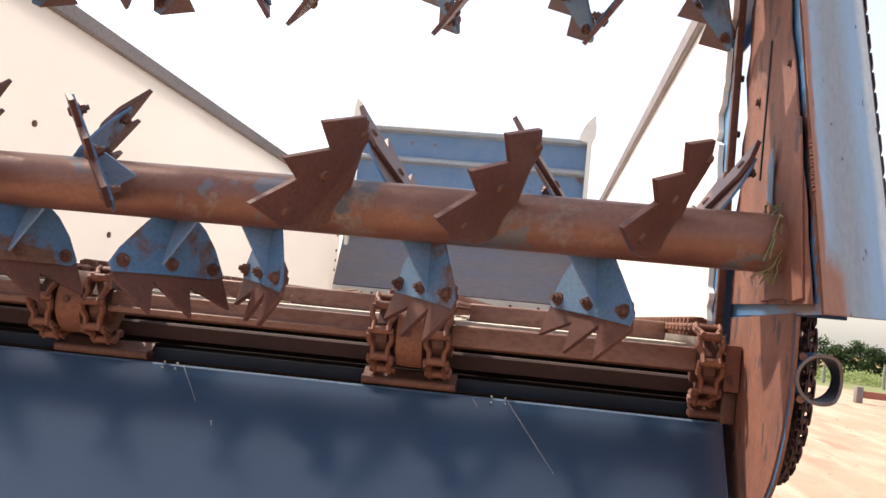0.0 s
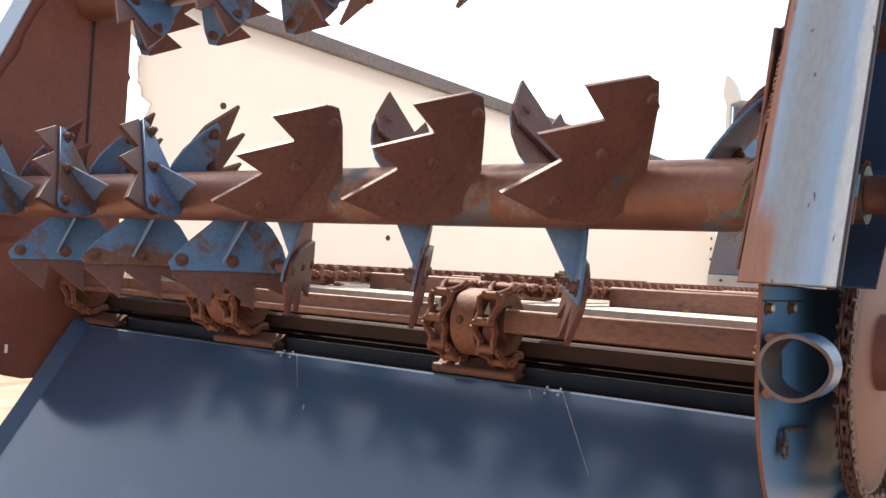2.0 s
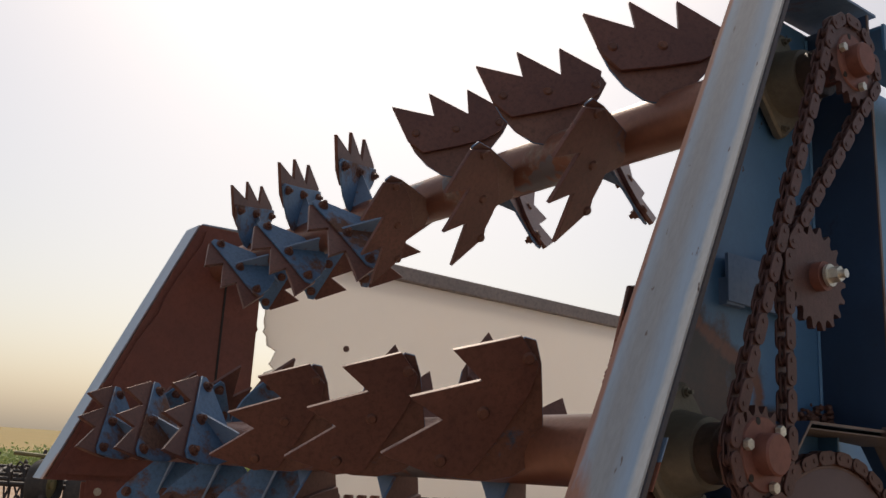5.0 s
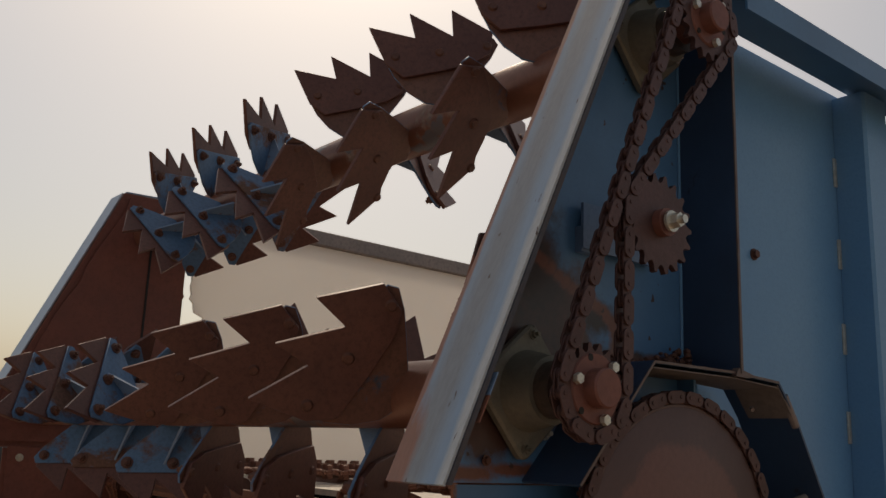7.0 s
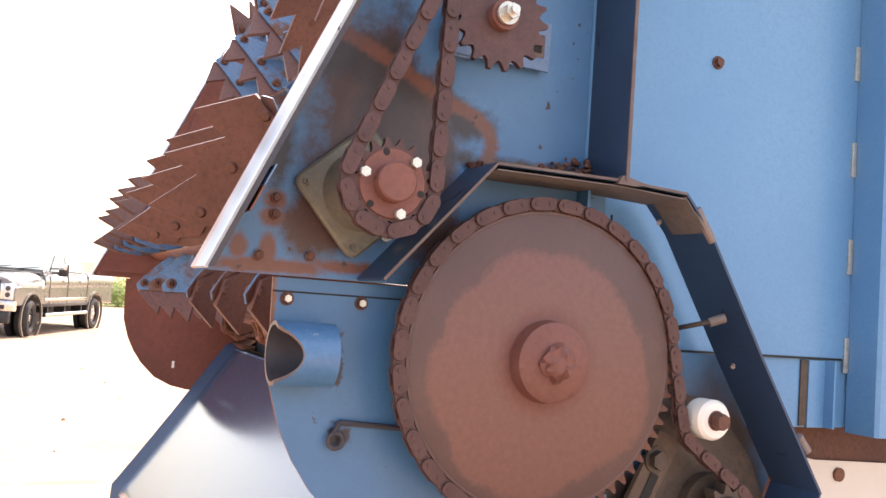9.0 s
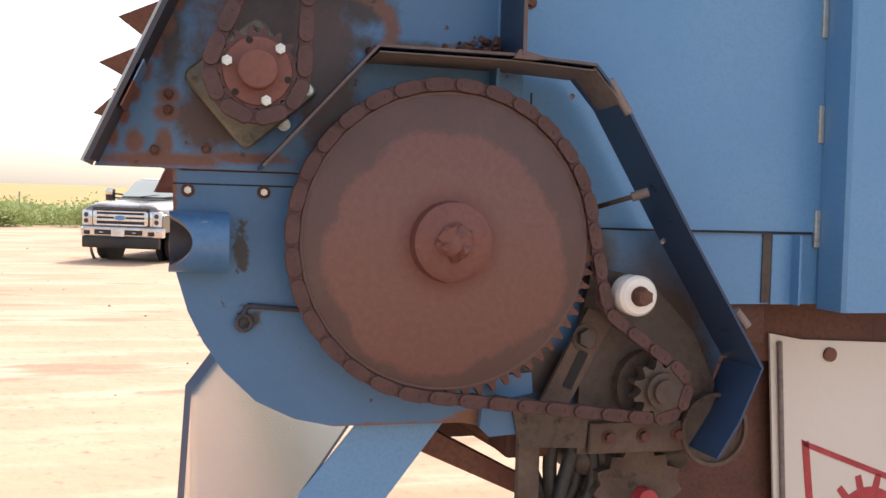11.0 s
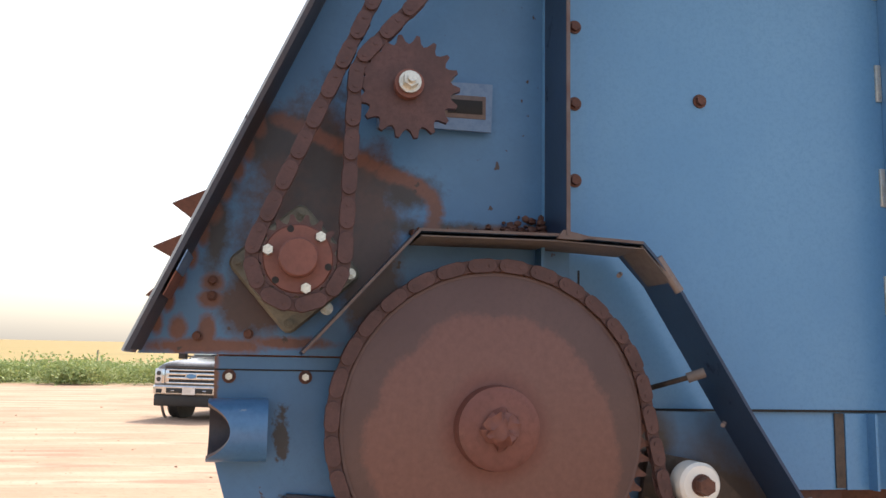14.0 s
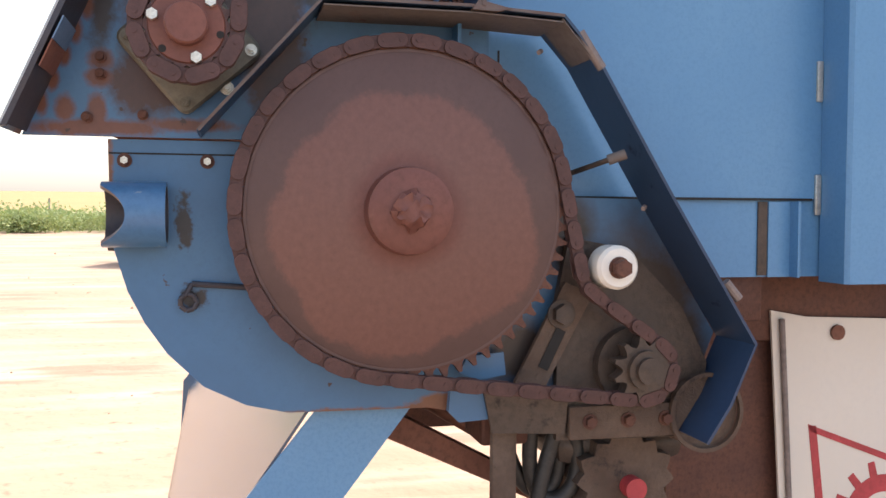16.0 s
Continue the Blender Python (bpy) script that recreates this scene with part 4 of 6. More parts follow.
def roller_chain(name, label, path, x, pitch, h=0.0116, w=0.021):
    ch = thing(name, label, "chain", (x, *path[0]), "drive chains")
    pos = chain_links(path, pitch)
    outer, inner = B(), B()
    for bm, half, t, hh in ((outer, w * 0.5, 0.0035, h), (inner, w * 0.5 - 0.0046, 0.0035, h * 0.88)):
        for s in (-1, 1):
            a, b = sorted((s * half, s * (half - t)))
            prism(bm, plate_outline(pitch, hh), a, b, bevel=0.0006)
    for s in (-0.5, 0.5):
        rod(outer, (-w * 0.5 - 0.001, pitch * s, 0), (w * 0.5 + 0.0012, pitch * s, 0), 0.0036, 10)
        rod(inner, (-w * 0.5 + 0.005, pitch * s, 0), (w * 0.5 - 0.005, pitch * s, 0), 0.0085, 12)
    om, im = mesh_of("outer_link", outer, m_chain), mesh_of("inner_link", inner, m_chain)
    for k, p in enumerate(pos):
        q = pos[(k + 1) % len(pos)]
        d = q - p
        m = Matrix.Translation((x, *((p + q) / 2))) @ Matrix.Rotation(math.atan2(d.y, d.x), 4, "X")
        share(*(("outer_link", om) if k % 2 else ("inner_link", im)), ch, m)
    return ch


def arc(c, r, a0, a1, n=24):
    return [(c[0] + r * math.cos(radians(a0 + (a1 - a0) * i / n)), c[1] + r * math.sin(radians(a0 + (a1 - a0) * i / n))) for i in range(n + 1)]


PIN, ROL = (0.401, 1.402), (0.342, 1.573)
big_path = arc(GC, 0.262, 6, 262, 60) + arc(PIN, 0.052, -98, 42, 12) + arc(ROL, 0.055, 236, 196, 8)
roller_chain("main_drive_chain", "rust-brown roller chain round the large sprocket", big_path, 1.297, 0.0262, 0.0114)
IDL, LO, UP = (-0.166, 2.190), (AX_LO[0] - 0.0, AX_LO[1]), AX_UP
up_path = arc(UP, 0.079, -18, 152, 14) + arc(LO, 0.069, 158, 362, 18) + arc(IDL, 0.083, 186, 152, 6)
roller_chain("beater_chain", "rust-brown roller chain linking the beater sprockets", up_path, 1.379, 0.0262)

for nm, ax, lab in (("lower_beater_sprocket", AX_LO, "rusty sprocket bolted on the lower beater shaft"), ("upper_beater_sprocket", AX_UP, "rusty sprocket bolted on the upper beater shaft")):
    sp = thing(nm, lab, "sprocket", (1.35, *ax), "beater sprockets")
    sprocket("toothed_wheel", ax, 1.373, 1.384, 0.067 if ax is AX_LO else 0.078, 0.054 if ax is AX_LO else 0.064, 18, m_chain, sp)
    part("hub", rod(rod(B(), (1.31, *ax), (1.408, *ax), 0.029, 36), (1.408, *ax), (1.411, *ax), 0.029, 36, 0.0265), m_gear, sp)
    part("hub_plate", rod(B(), (1.3842, *ax), (1.3870, *ax), 0.052, 36, 0.050), m_gear, sp, "rusty round hub plate")
    for k in range(3):
        a = radians(46 + k * 120)
        share("bolt", zinc_me, sp, Matrix.Translation((1.387, ax[0] + 0.046 * math.cos(a), ax[1] + 0.046 * math.sin(a))))
        a += radians(60)
        part("hole", rod(B(), (1.3840, ax[0] + 0.046 * math.cos(a), ax[1] + 0.046 * math.sin(a)), (1.3874, ax[0] + 0.046 * math.cos(a), ax[1] + 0.046 * math.sin(a)), 0.0055, 10), m_black, sp)
    fb = thing("flange_bearing", "greenish grey four-bolt cast flange bearing on the blue plate", "bearing", (RX, *ax), "flange bearings")
    o = []
    for k in range(4):
        c = radians(-4 + 90 * k)
        for d in (-60, -30, 0, 30, 60):
            a = c + radians(d)
            o.append((ax[0] + 0.090 * math.cos(c) + 0.016 * math.cos(a), ax[1] + 0.090 * math.sin(c) + 0.016 * math.sin(a)))
    part("flange", prism(B(), o, RX + 0.0135, RX + 0.032, bevel=0.004), m_cast, fb)
    part("housing", rod(B(), (RX + 0.03, *ax), (RX + 0.082, *ax), 0.064, 32, 0.052), m_cast, fb)
    part("collar", rod(B(), (RX + 0.08, *ax), (RX + 0.112, *ax), 0.044, 28), m_grease, fb)
    for k in range(4):
        a = radians(-4 + 90 * k)
        share("bolt", nut_me if k == 0 else dull_me, fb, Matrix.Translation((RX + 0.032, ax[0] + 0.090 * math.cos(a), ax[1] + 0.090 * math.sin(a))) @ Matrix.Scale(0.68, 4))

idl = thing("idler_sprocket", "rusty idler sprocket with a bright bolt on a slotted bracket", "sprocket", (1.36, *IDL))
sprocket("toothed_wheel", IDL, 1.374, 1.384, 0.083, 0.068, 18, m_chain, idl)
part("hub", rod(B(), (1.30, *IDL), (1.399, *IDL), 0.023, 28), m_gear, idl)
part("bolt", hexbolt(rod(B(), (1.397, *IDL), (1.432, *IDL), 0.007, 12), (1.403, *IDL), (1, 0, 0), 0.013, 0.020), m_zinc, idl, "bright zinc bolt")
ib = B()
y0, z0 = IDL
prism(ib, [(y0 - 0.03, z0 - 0.025), (y0 + 0.168, z0 - 0.028), (y0 + 0.170, z0 + 0.058), (y0 - 0.03, z0 + 0.056)], RX + 0.020, RX + 0.026)
quad_box(ib, RX + 0.006, RX + 0.022, y0 - 0.03, y0 + 0.02, z0 - 0.03, z0 + 0.015)
part("slotted_bracket", ib, m_blue_worn, idl, "pale blue slotted bracket")
part("slot_rim", quad_box(B(), RX + 0.0224, RX + 0.0268, y0 + 0.078, y0 + 0.158, z0 - 0.006, z0 + 0.035, 0.001), m_edge, idl, "rusty rim round the slot")
share("bolt", dull_me, idl, Matrix.Translation((RX + 0.026, y0 + 0.092, z0 + 0.066)) @ Matrix.Scale(0.7, 4))
part("slot", quad_box(B(), RX + 0.0225, RX + 0.0275, y0 + 0.090, y0 + 0.152, z0 + 0.002, z0 + 0.027, 0.001), m_black, idl)

rol = thing("tension_roller", "white plastic chain tension roller with a rusty bolt", "roller", (1.30, *ROL))
part("wheel", rod(rod(B(), (1.282, *ROL), (1.319, *ROL), 0.036, 36), (1.319, *ROL), (1.326, *ROL), 0.036, 36, 0.031), m_white, rol)
part("bolt", hexbolt(rod(B(), (1.319, *ROL), (1.328, *ROL), 0.018, 18), (1.326, *ROL), (1, 0, 0), 0.0155, 0.022, False), m_rust_dark, rol)
part("arm", quad_box(B(), RX + 0.005, 1.281, ROL[0] - 0.014, ROL[0] + 0.014, ROL[1] - 0.014, ROL[1] + 0.014), m_grease, rol)

pin = thing("drive_pinion", "dark greasy drive pinion on the gearbox shaft", "pinion", (1.30, *PIN))
sprocket("toothed_wheel", PIN, 1.278, 1.306, 0.056, 0.040, 11, m_grease, pin)
part("shaft", rod(rod(B(), (RX, *PIN), (1.325, *PIN), 0.022, 24), (1.30, *PIN), (1.316, *PIN), 0.033, 24), m_grease, pin)

# chain shield: a bent band standing off the plate
shield = thing("chain_shield", "bent dark blue sheet chain shield with rusty edges", "chain shield", (1.28, 0.15, 1.6))
CV = [(-0.31, 1.773), (-0.134, 1.969), (0.091, 1.970), (0.237, 1.963), (0.290, 1.905), (0.424, 1.685), (0.578, 1.444), (0.534, 1.347), (0.492, 1.284)]
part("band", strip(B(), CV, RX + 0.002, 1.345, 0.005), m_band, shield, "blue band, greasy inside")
part("band_edge", strip(B(), [(y, z + 0.0005) for y, z in CV[:4]], 1.3452, 1.3465, 0.0045), m_edge, shield, "worn rusty cut edge")
for (y, z), (y2, z2) in (((0.259, 1.943), (0.297, 1.888)), ((0.519, 1.549), (0.544, 1.521))):
    part("clip", rod(B(), (1.338, y + 0.006, z), (1.338, y2 + 0.006, z2), 0.008, 10), m_rail, shield, "worn grey clip")
stay = part("stay", rod(B(), (RX, 0.275, 1.720), (1.315, 0.330, 1.748), 0.0045, 10), m_grease, shield, "thin dark stay rod")
part("nub", rod(B(), (1.313, 0.326, 1.746), (1.324, 0.352, 1.756), 0.0085, 12), m_bounce_dust, stay, "worn tan stay end")
for y, z in ((0.398, 1.672), (0.215, 1.918)):
    part("rivet", rod(B(), (1.30, y, z), (1.306, y - 0.006, z - 0.004), 0.004, 8), m_rail, shield)
# thin added strips: ground bounce and dust put into a tan colour
part("dusty_underside", strip(B(), [(y, z - 0.0075) for y, z in CV[1:4]], RX + 0.008, 1.342, 0.002), m_bounce_dust, shield, "dusty inner side with tan ground bounce in its colour")
part("dusty_bend", strip(B(), [(0.2345, 1.9605), (0.2855, 1.9025)], RX + 0.03, 1.343, 0.0015), m_bounce_dust, shield, "dusty inner side with tan ground bounce in its colour")
rng = random.Random(15)
bm = B()
for k in range(150):
    y = rng.uniform(-0.135, 0.098) if k % 3 else rng.uniform(0.02, 0.098)
    z = 1.977 + 0.0005 + abs(rng.gauss(0, 0.008)) * (1.7 if y > -0.01 else 0.7)
    r = rng.uniform(0.003, 0.008)
    bmesh.ops.create_icosphere(bm, subdivisions=1, radius=r, matrix=Matrix.Translation((RX + 0.012 + rng.uniform(0, 0.02), y, z)) @ Matrix.Diagonal((rng.uniform(0.6, 1.3), rng.uniform(0.6, 1.8), rng.uniform(0.5, 1.2), 1)))
part("rust_scale", bm, m_rust_dark, shield, "flaked rust and dirt lying on the shield")
part("joint_flap", prism(B(), [(0.088, 1.966), (0.128, 1.965), (0.150, 1.970), (0.112, 1.978), (0.098, 1.981)], 1.338, 1.351), m_edge, shield, "bent rusty flap at the joint")
part("back_rib", quad_box(B(), RX + 0.001, 1.262, 0.088, 0.094, 1.80, 1.968), m_blue, shield)
part("back_sheet", prism(B(), [(-0.12, 1.79), (0.09, 1.79), (0.09, 1.962), (-0.128, 1.962), (-0.28, 1.79)], RX + 0.001, RX + 0.004), m_blue_clean, shield)
for y, z0, z1 in ((0.167, 1.70, 1.93),):
    part("seam", quad_box(B(), RX + 0.0005, RX + 0.003, y, y + 0.003, z0, z1), m_black, shield)

# gearbox mounting behind the pinion
gb = thing("gearbox", "greasy brown gearbox and slotted mounting plate under the shield", "gearbox", (1.2, 0.35, 1.3))
part("mount_plate", prism(B(), [(0.27, 1.33), (0.27, 1.52), (0.29, 1.62), (0.40, 1.60), (0.50, 1.50), (0.55, 1.40), (0.53, 1.27), (0.27, 1.275)], RX + 0.004, RX + 0.020), m_grease, gb)
part("slotted_strap", prism(B(), [(0.185, 1.365), (0.279, 1.545), (0.330, 1.525), (0.240, 1.360)], RX + 0.021, RX + 0.032), m_caked, gb, "dirty slotted strap")
part("slot", prism(B(), [(0.232, 1.405), (0.264, 1.470), (0.280, 1.462), (0.248, 1.397)], RX + 0.033, RX + 0.0345), m_black, gb)
part("bolt", hexbolt(B(), (RX + 0.032, 0.272, 1.492), (1, 0, 0), 0.018, 0.018), m_grease, gb)
bm = rod(B(), (RX + 0.02, *PIN), (1.262, *PIN), 0.066, 32)
part("shaft_seal", bm, m_grease, gb)
part("bearing_cap", rod(ring(B(), (1.258, 0.540, 1.315), (1, 0, 0), 0.070, 0.063, 0.010), (RX - 0.06, 0.540, 1.315), (1.250, 0.540, 1.315), 0.068, 28, 0.064), m_caked, gb, "dull rounded cap")
part("housing", quad_box(B(), 0.90, RX - 0.06, 0.30, 0.56, 1.20, 1.272, 0.03), m_grease, gb, "dark greasy housing")
bm = rod(B(), (1.05, 0.425, 1.180), (1.185, 0.425, 1.180), 0.092, 56, 0.086)
for v in bm.verts:
    a = math.atan2(v.co.z - 1.180, v.co.y - 0.425)
    f = 1.0 + 0.09 * math.cos(14 * a) + 0.04 * math.sin(5 * a)
    v.co.y, v.co.z = 0.425 + (v.co.y - 0.425) * f, 1.180 + (v.co.z - 1.180) * f
part("coupling", bm, m_caked, gb, "dirt-caked round coupling")
part("lug", rod(B(), (RX - 0.04, 0.432, 1.172), (RX - 0.005, 0.432, 1.172), 0.020, 20), m_red, gb, "red cap")
part("tail_bar", prism(B(), [(0.082, 1.332), (0.085, 1.372), (0.155, 1.376), (0.172, 1.340), (0.162, 1.318), (0.10, 1.314)], RX + 0.004, RX + 0.020), m_blue, gb, "chipped bright blue lug")
part("upper_lug", prism(B(), [(0.098, 1.398), (0.112, 1.424), (0.174, 1.430), (0.178, 1.392), (0.130, 1.384)], RX + 0.021, RX + 0.026), m_blue, gb, "chipped bright blue lug")
part("lower_plate", prism(B(), [(0.140, 1.362), (0.155, 1.295), (0.282, 1.288), (0.288, 1.345), (0.20, 1.368)], RX + 0.0205, RX + 0.028), m_grease, gb, "greasy grey-brown plate")
part("lower_flange", quad_box(B(), RX + 0.0205, RX + 0.034, 0.289, 0.488, 1.277, 1.334, 0.003), m_caked, gb, "dirty bolted flange")
for k in range(3):
    share("bolt", bolt_me, gb, Matrix.Translation((RX + 0.034, 0.325 + k * 0.07, 1.308)) @ Matrix.Scale(0.9, 4))
part("hanger", quad_box(B(), RX - 0.03, RX - 0.008, 0.165, 0.212, 0.95, 1.312, 0.010), m_caked, gb, "flat steel hanger")

# hoses under the gearbox
for k, pts in enumerate((((0.20, 1.30), (0.225, 1.20), (0.265, 1.135), (0.325, 1.16), (0.315, 1.27)), ((0.32, 1.31), (0.37, 1.20), (0.30, 1.10), (0.24, 1.18), (0.26, 1.30)),
                         ((0.30, 1.29), (0.255, 1.16), (0.24, 1.0), (0.26, 0.80), (0.5, 0.75)))):
    cu = bpy.data.curves.new("hose", "CURVE")
    cu.dimensions = "3D"
    sp = cu.splines.new("NURBS")
    sp.points.add(len(pts) - 1)
    for p, (y, z) in zip(sp.points, pts):
        p.co = (1.13 + 0.02 * k, y, z, 1)
    sp.use_endpoint_u, sp.order_u = True, 4
    cu.bevel_depth = 0.014
    tmp = bpy.data.objects.new("tmp", cu)
    me = bpy.data.meshes.new_from_object(tmp)
    bpy.data.objects.remove(tmp)
    me.materials.append(m_hose)
    smooth(me)
    ob = new("hydraulic_hose", me)
    tagged(ob, "black rubber hydraulic hose looping under the gearbox", "hose", "hydraulic hoses")
    MACHINE.append(ob)

# ---------- chassis, sign board, wheels ----------
chas = thing("chassis", "rust-brown steel chassis rails under the spreader box", "chassis", (0, 2.5, 1.0))
for x in (-0.62, 0.62):
    part("rail", quad_box(B(), x - 0.05, x + 0.05, 0.1, 6.6, 1.17, 1.46, 0.01), m_rust_dark, chas)
for y in (0.62, 1.8, 3.0, 4.2, 5.4):
    part("cross_sill", quad_box(B(), -1.16, 1.16, y, y + 0.09, 1.46, 1.572, 0.006), m_rust_dark, chas)
part("side_sill", quad_box(B(), 0.985, 1.022, 0.575, 1.26, 1.40, 1.573, 0.006), m_rust_dark, chas, "rusty side sill")
part("side_sill", quad_box(B(), 0.98, 1.02, 1.23, 6.2, 1.50, 1.573, 0.006), m_gap, chas, "inner sill, coloured dark as shade")
part("side_sill", quad_box(B(), -1.168, -1.09, 0.152, 6.2, 1.455, 1.573, 0.006), m_rust_dark, chas)
part("rear_cross_beam", quad_box(B(), -1.15, 1.16, 0.16, 0.26, 1.25, 1.40, 0.008), m_rust_dark, chas)
part("dark_apron", quad_box(B(), 0.99, 1.0, 0.60, 1.25, 0.80, 1.46), m_rust_dark, chas, "dark rusty apron sheet")
bm = prism(B(), [(-0.06, 1.33), (-0.04, 1.275), (0.215, 1.155), (0.45, 1.04), (0.45, 1.085), (0.215, 1.195), (0.02, 1.30)], 1.02, 1.07)
rod(bm, (1.0, 0.10, 1.30), (1.06, 0.19, 1.25), 0.014, 12)
part("strut", bm, m_rust, chas, "rusty diagonal strut")

SX = 1.032                   # face of the board


def on_board(y, z):
    """A place on the printed board from its drawing."""
    return (-0.32 + (y + 0.32) * 1.087, 1.68 + (z - 1.68) * 1.087)


sign = thing("sign_board", "cream board with a red printed frame hung under the box", "sign", (SX, 1.17, 0.95))
part("board", prism(B(), [on_board(*p) for p in ((0.722, 1.482), (0.80, 1.468), (1.50, 1.440), (1.50, 0.72), (0.775, 0.72))], SX - 0.006, SX), m_whiteboard, sign)
part("edge_rod", rod(B(), (SX + 0.006, *on_board(0.742, 1.466)), (SX + 0.006, *on_board(0.79, 0.73)), 0.006, 10), m_rail, sign)
part("grommet", rod(B(), (SX, *on_board(0.865, 1.437)), (SX + 0.007, *on_board(0.865, 1.437)), 0.016, 18), m_rust, sign)
fr = [((0.806, 1.262), (1.46, 1.015)), ((0.807, 1.258), (0.868, 0.78))]
for a, b in fr:
    a, b = on_board(*a), on_board(*b)
    part("red_frame_line", prism(B(), [a, b, (b[0] + 0.004, b[1] - 0.018), (a[0] + 0.006, a[1] - 0.016)] if a[0] + 0.3 < b[0] else [a, (a[0] + 0.018, a[1]), (b[0] + 0.018, b[1]), b], SX + 0.0002, SX + 0.0015), m_red, sign)
EC = on_board(0.976, 1.068)          # middle of the printed gear
part("red_ring", ring(B(), (SX + 0.0008, *EC), (1, 0, 0), 0.094, 0.057, 0.0016, 48), m_red, sign, "red printed gear ring")
for k in range(14):
    a = radians(90 + 14 - k * 360 / 14)
    c, d = Vector((math.cos(a), math.sin(a))), Vector((-math.sin(a), math.cos(a)))
    pts = [Vector(EC) + c * r + d * w for r, w in ((0.092, -0.009), (0.125, -0.008), (0.125, 0.008), (0.092, 0.009))]
    part("red_tooth", prism(B(), [tuple(p) for p in pts], SX + 0.0002, SX + 0.0015), m_red, sign)
part("red_dot", rod(B(), (SX, *EC), (SX + 0.0016, *EC), 0.039, 32), m_red, sign)
for k in range(4):
    y = 1.14 + k * 0.085
    part("red_bar", prism(B(), [on_board(*p) for p in ((y, 1.14 - k * 0.012), (y + 0.055, 1.132 - k * 0.012), (y + 0.057, 0.99 - k * 0.012), (y + 0.002, 0.998 - k * 0.012))], SX + 0.0002, SX + 0.0015), m_red, sign)


def tyre_wheel(name, c, r, w, axis_label, group, parts_machine=True, rim_mat=None, lug=True, axis=(1, 0, 0), under=None, rubber=None):
    """A wheel with lugged tyre and dished rim, lying across the axis."""
    wh = None if under else thing(name, axis_label, "wheel", (c[0], c[1], c[2] - r), group, machine=parts_machine)
    ax = Vector(axis).normalized()
    q = Matrix.Translation(c) @ ax.to_track_quat("Z", "Y").to_matrix().to_4x4()
    bm = B()
    prof = [(r * 0.56, -w * 0.40), (r * 0.72, -w * 0.52), (r * 0.92, -w * 0.47), (r, -w * 0.30), (r, w * 0.30), (r * 0.92, w * 0.47), (r * 0.72, w * 0.52), (r * 0.56, w * 0.40)]
    seg = 40
    rows = [[bm.verts.new(q @ Vector((pr * math.cos(2 * math.pi * i / seg), pr * math.sin(2 * math.pi * i / seg), ph))) for i in range(seg)] for pr, ph in prof]
    for k in range(len(rows)):
        a, b = rows[k], rows[(k + 1) % len(rows)]
        for i in range(seg):
            j = (i + 1) % seg
            bm.faces.new((a[i], a[j], b[j], b[i]))
    bmesh.ops.recalc_face_normals(bm, faces=bm.faces[:])
    if under:
        wh = part(name, bm, rubber or m_tyre, under, axis_label)
    else:
        part("tyre", bm, rubber or m_tyre, wh)
    if lug:
        cube = B()
        prism(cube, [(-w * 0.27, -r * 0.045), (w * 0.20, -r * 0.045), (w * 0.27, -r * 0.02), (w * 0.27, r * 0.03), (w * 0.2, r * 0.045), (-w * 0.27, r * 0.045)], -r * 0.035, r * 0.03, bevel=0.004)
        lug_me = mesh_of("lug", cube, rubber or m_tyre)
        turn = Matrix.Rotation(radians(90), 4, "X")
        for i in range(24):
            for k in (-1, 1):
                a = 2 * math.pi * (i + (0.5 if k > 0 else 0)) / 24
                m = q @ Matrix.Rotation(a, 4, "Z") @ Matrix.Translation((r * 0.985, 0, k * w * 0.22)) @ Matrix.Rotation(radians(12 * k), 4, "Y") @ Matrix.Rotation(radians(30 * k), 4, "X") @ turn
                share("lug", lug_me, wh, m if k < 0 else m @ Matrix.Rotation(math.pi, 4, "X"))
    bm = B()
    rod(bm, q @ Vector((0, 0, -w * 0.36)), q @ Vector((0, 0, w * 0.30)), r * 0.57, 32)
    rod(bm, q @ Vector((0, 0, w * 0.29)), q @ Vector((0, 0, w * 0.40)), r * 0.20, 20, r * 0.17)
    part("rim", bm, rim_mat or m_rail, wh)
    return wh


for x in (-1.30, 1.30):
    for y in (2.55, 4.15):
        tyre_wheel("wheel", (x, y, 0.69), 0.69, 0.46, "large lugged dusty grey tyre wheel", "", under=chas, rubber=m_dusty_tyre)
axle = B()
for y in (2.55, 4.15):
    rod(axle, (-1.2, y, 0.69), (1.2, y, 0.69), 0.06, 16)
part("axle", axle, m_rust_dark, chas)
part("hanger_leg", quad_box(B(), -0.66, -0.58, 2.45, 4.05, 0.66, 1.20), m_rust_dark, chas)
part("hanger_leg", quad_box(B(), 0.58, 0.66, 2.45, 4.05, 0.66, 1.20), m_rust_dark, chas)

# twine wound at the end of the lower tube
bm = B()
rng = random.Random(9)
for k in range(38):
    a = rng.uniform(0, 6.28)
    r = 0.064 + rng.uniform(0, 0.014)
    x = 1.185 + rng.uniform(-0.012, 0.012)
    b = a + rng.uniform(0.3, 0.8)
    rod(bm, (x, AX_LO[0] + r * math.cos(a), AX_LO[1] + r * math.sin(a)), (x + rng.uniform(-0.02, 0.01), AX_LO[0] + (r + rng.uniform(-0.004, 0.02)) * math.cos(b), AX_LO[1] + (r + rng.uniform(-0.004, 0.02)) * math.sin(b)), 0.0014, 5)
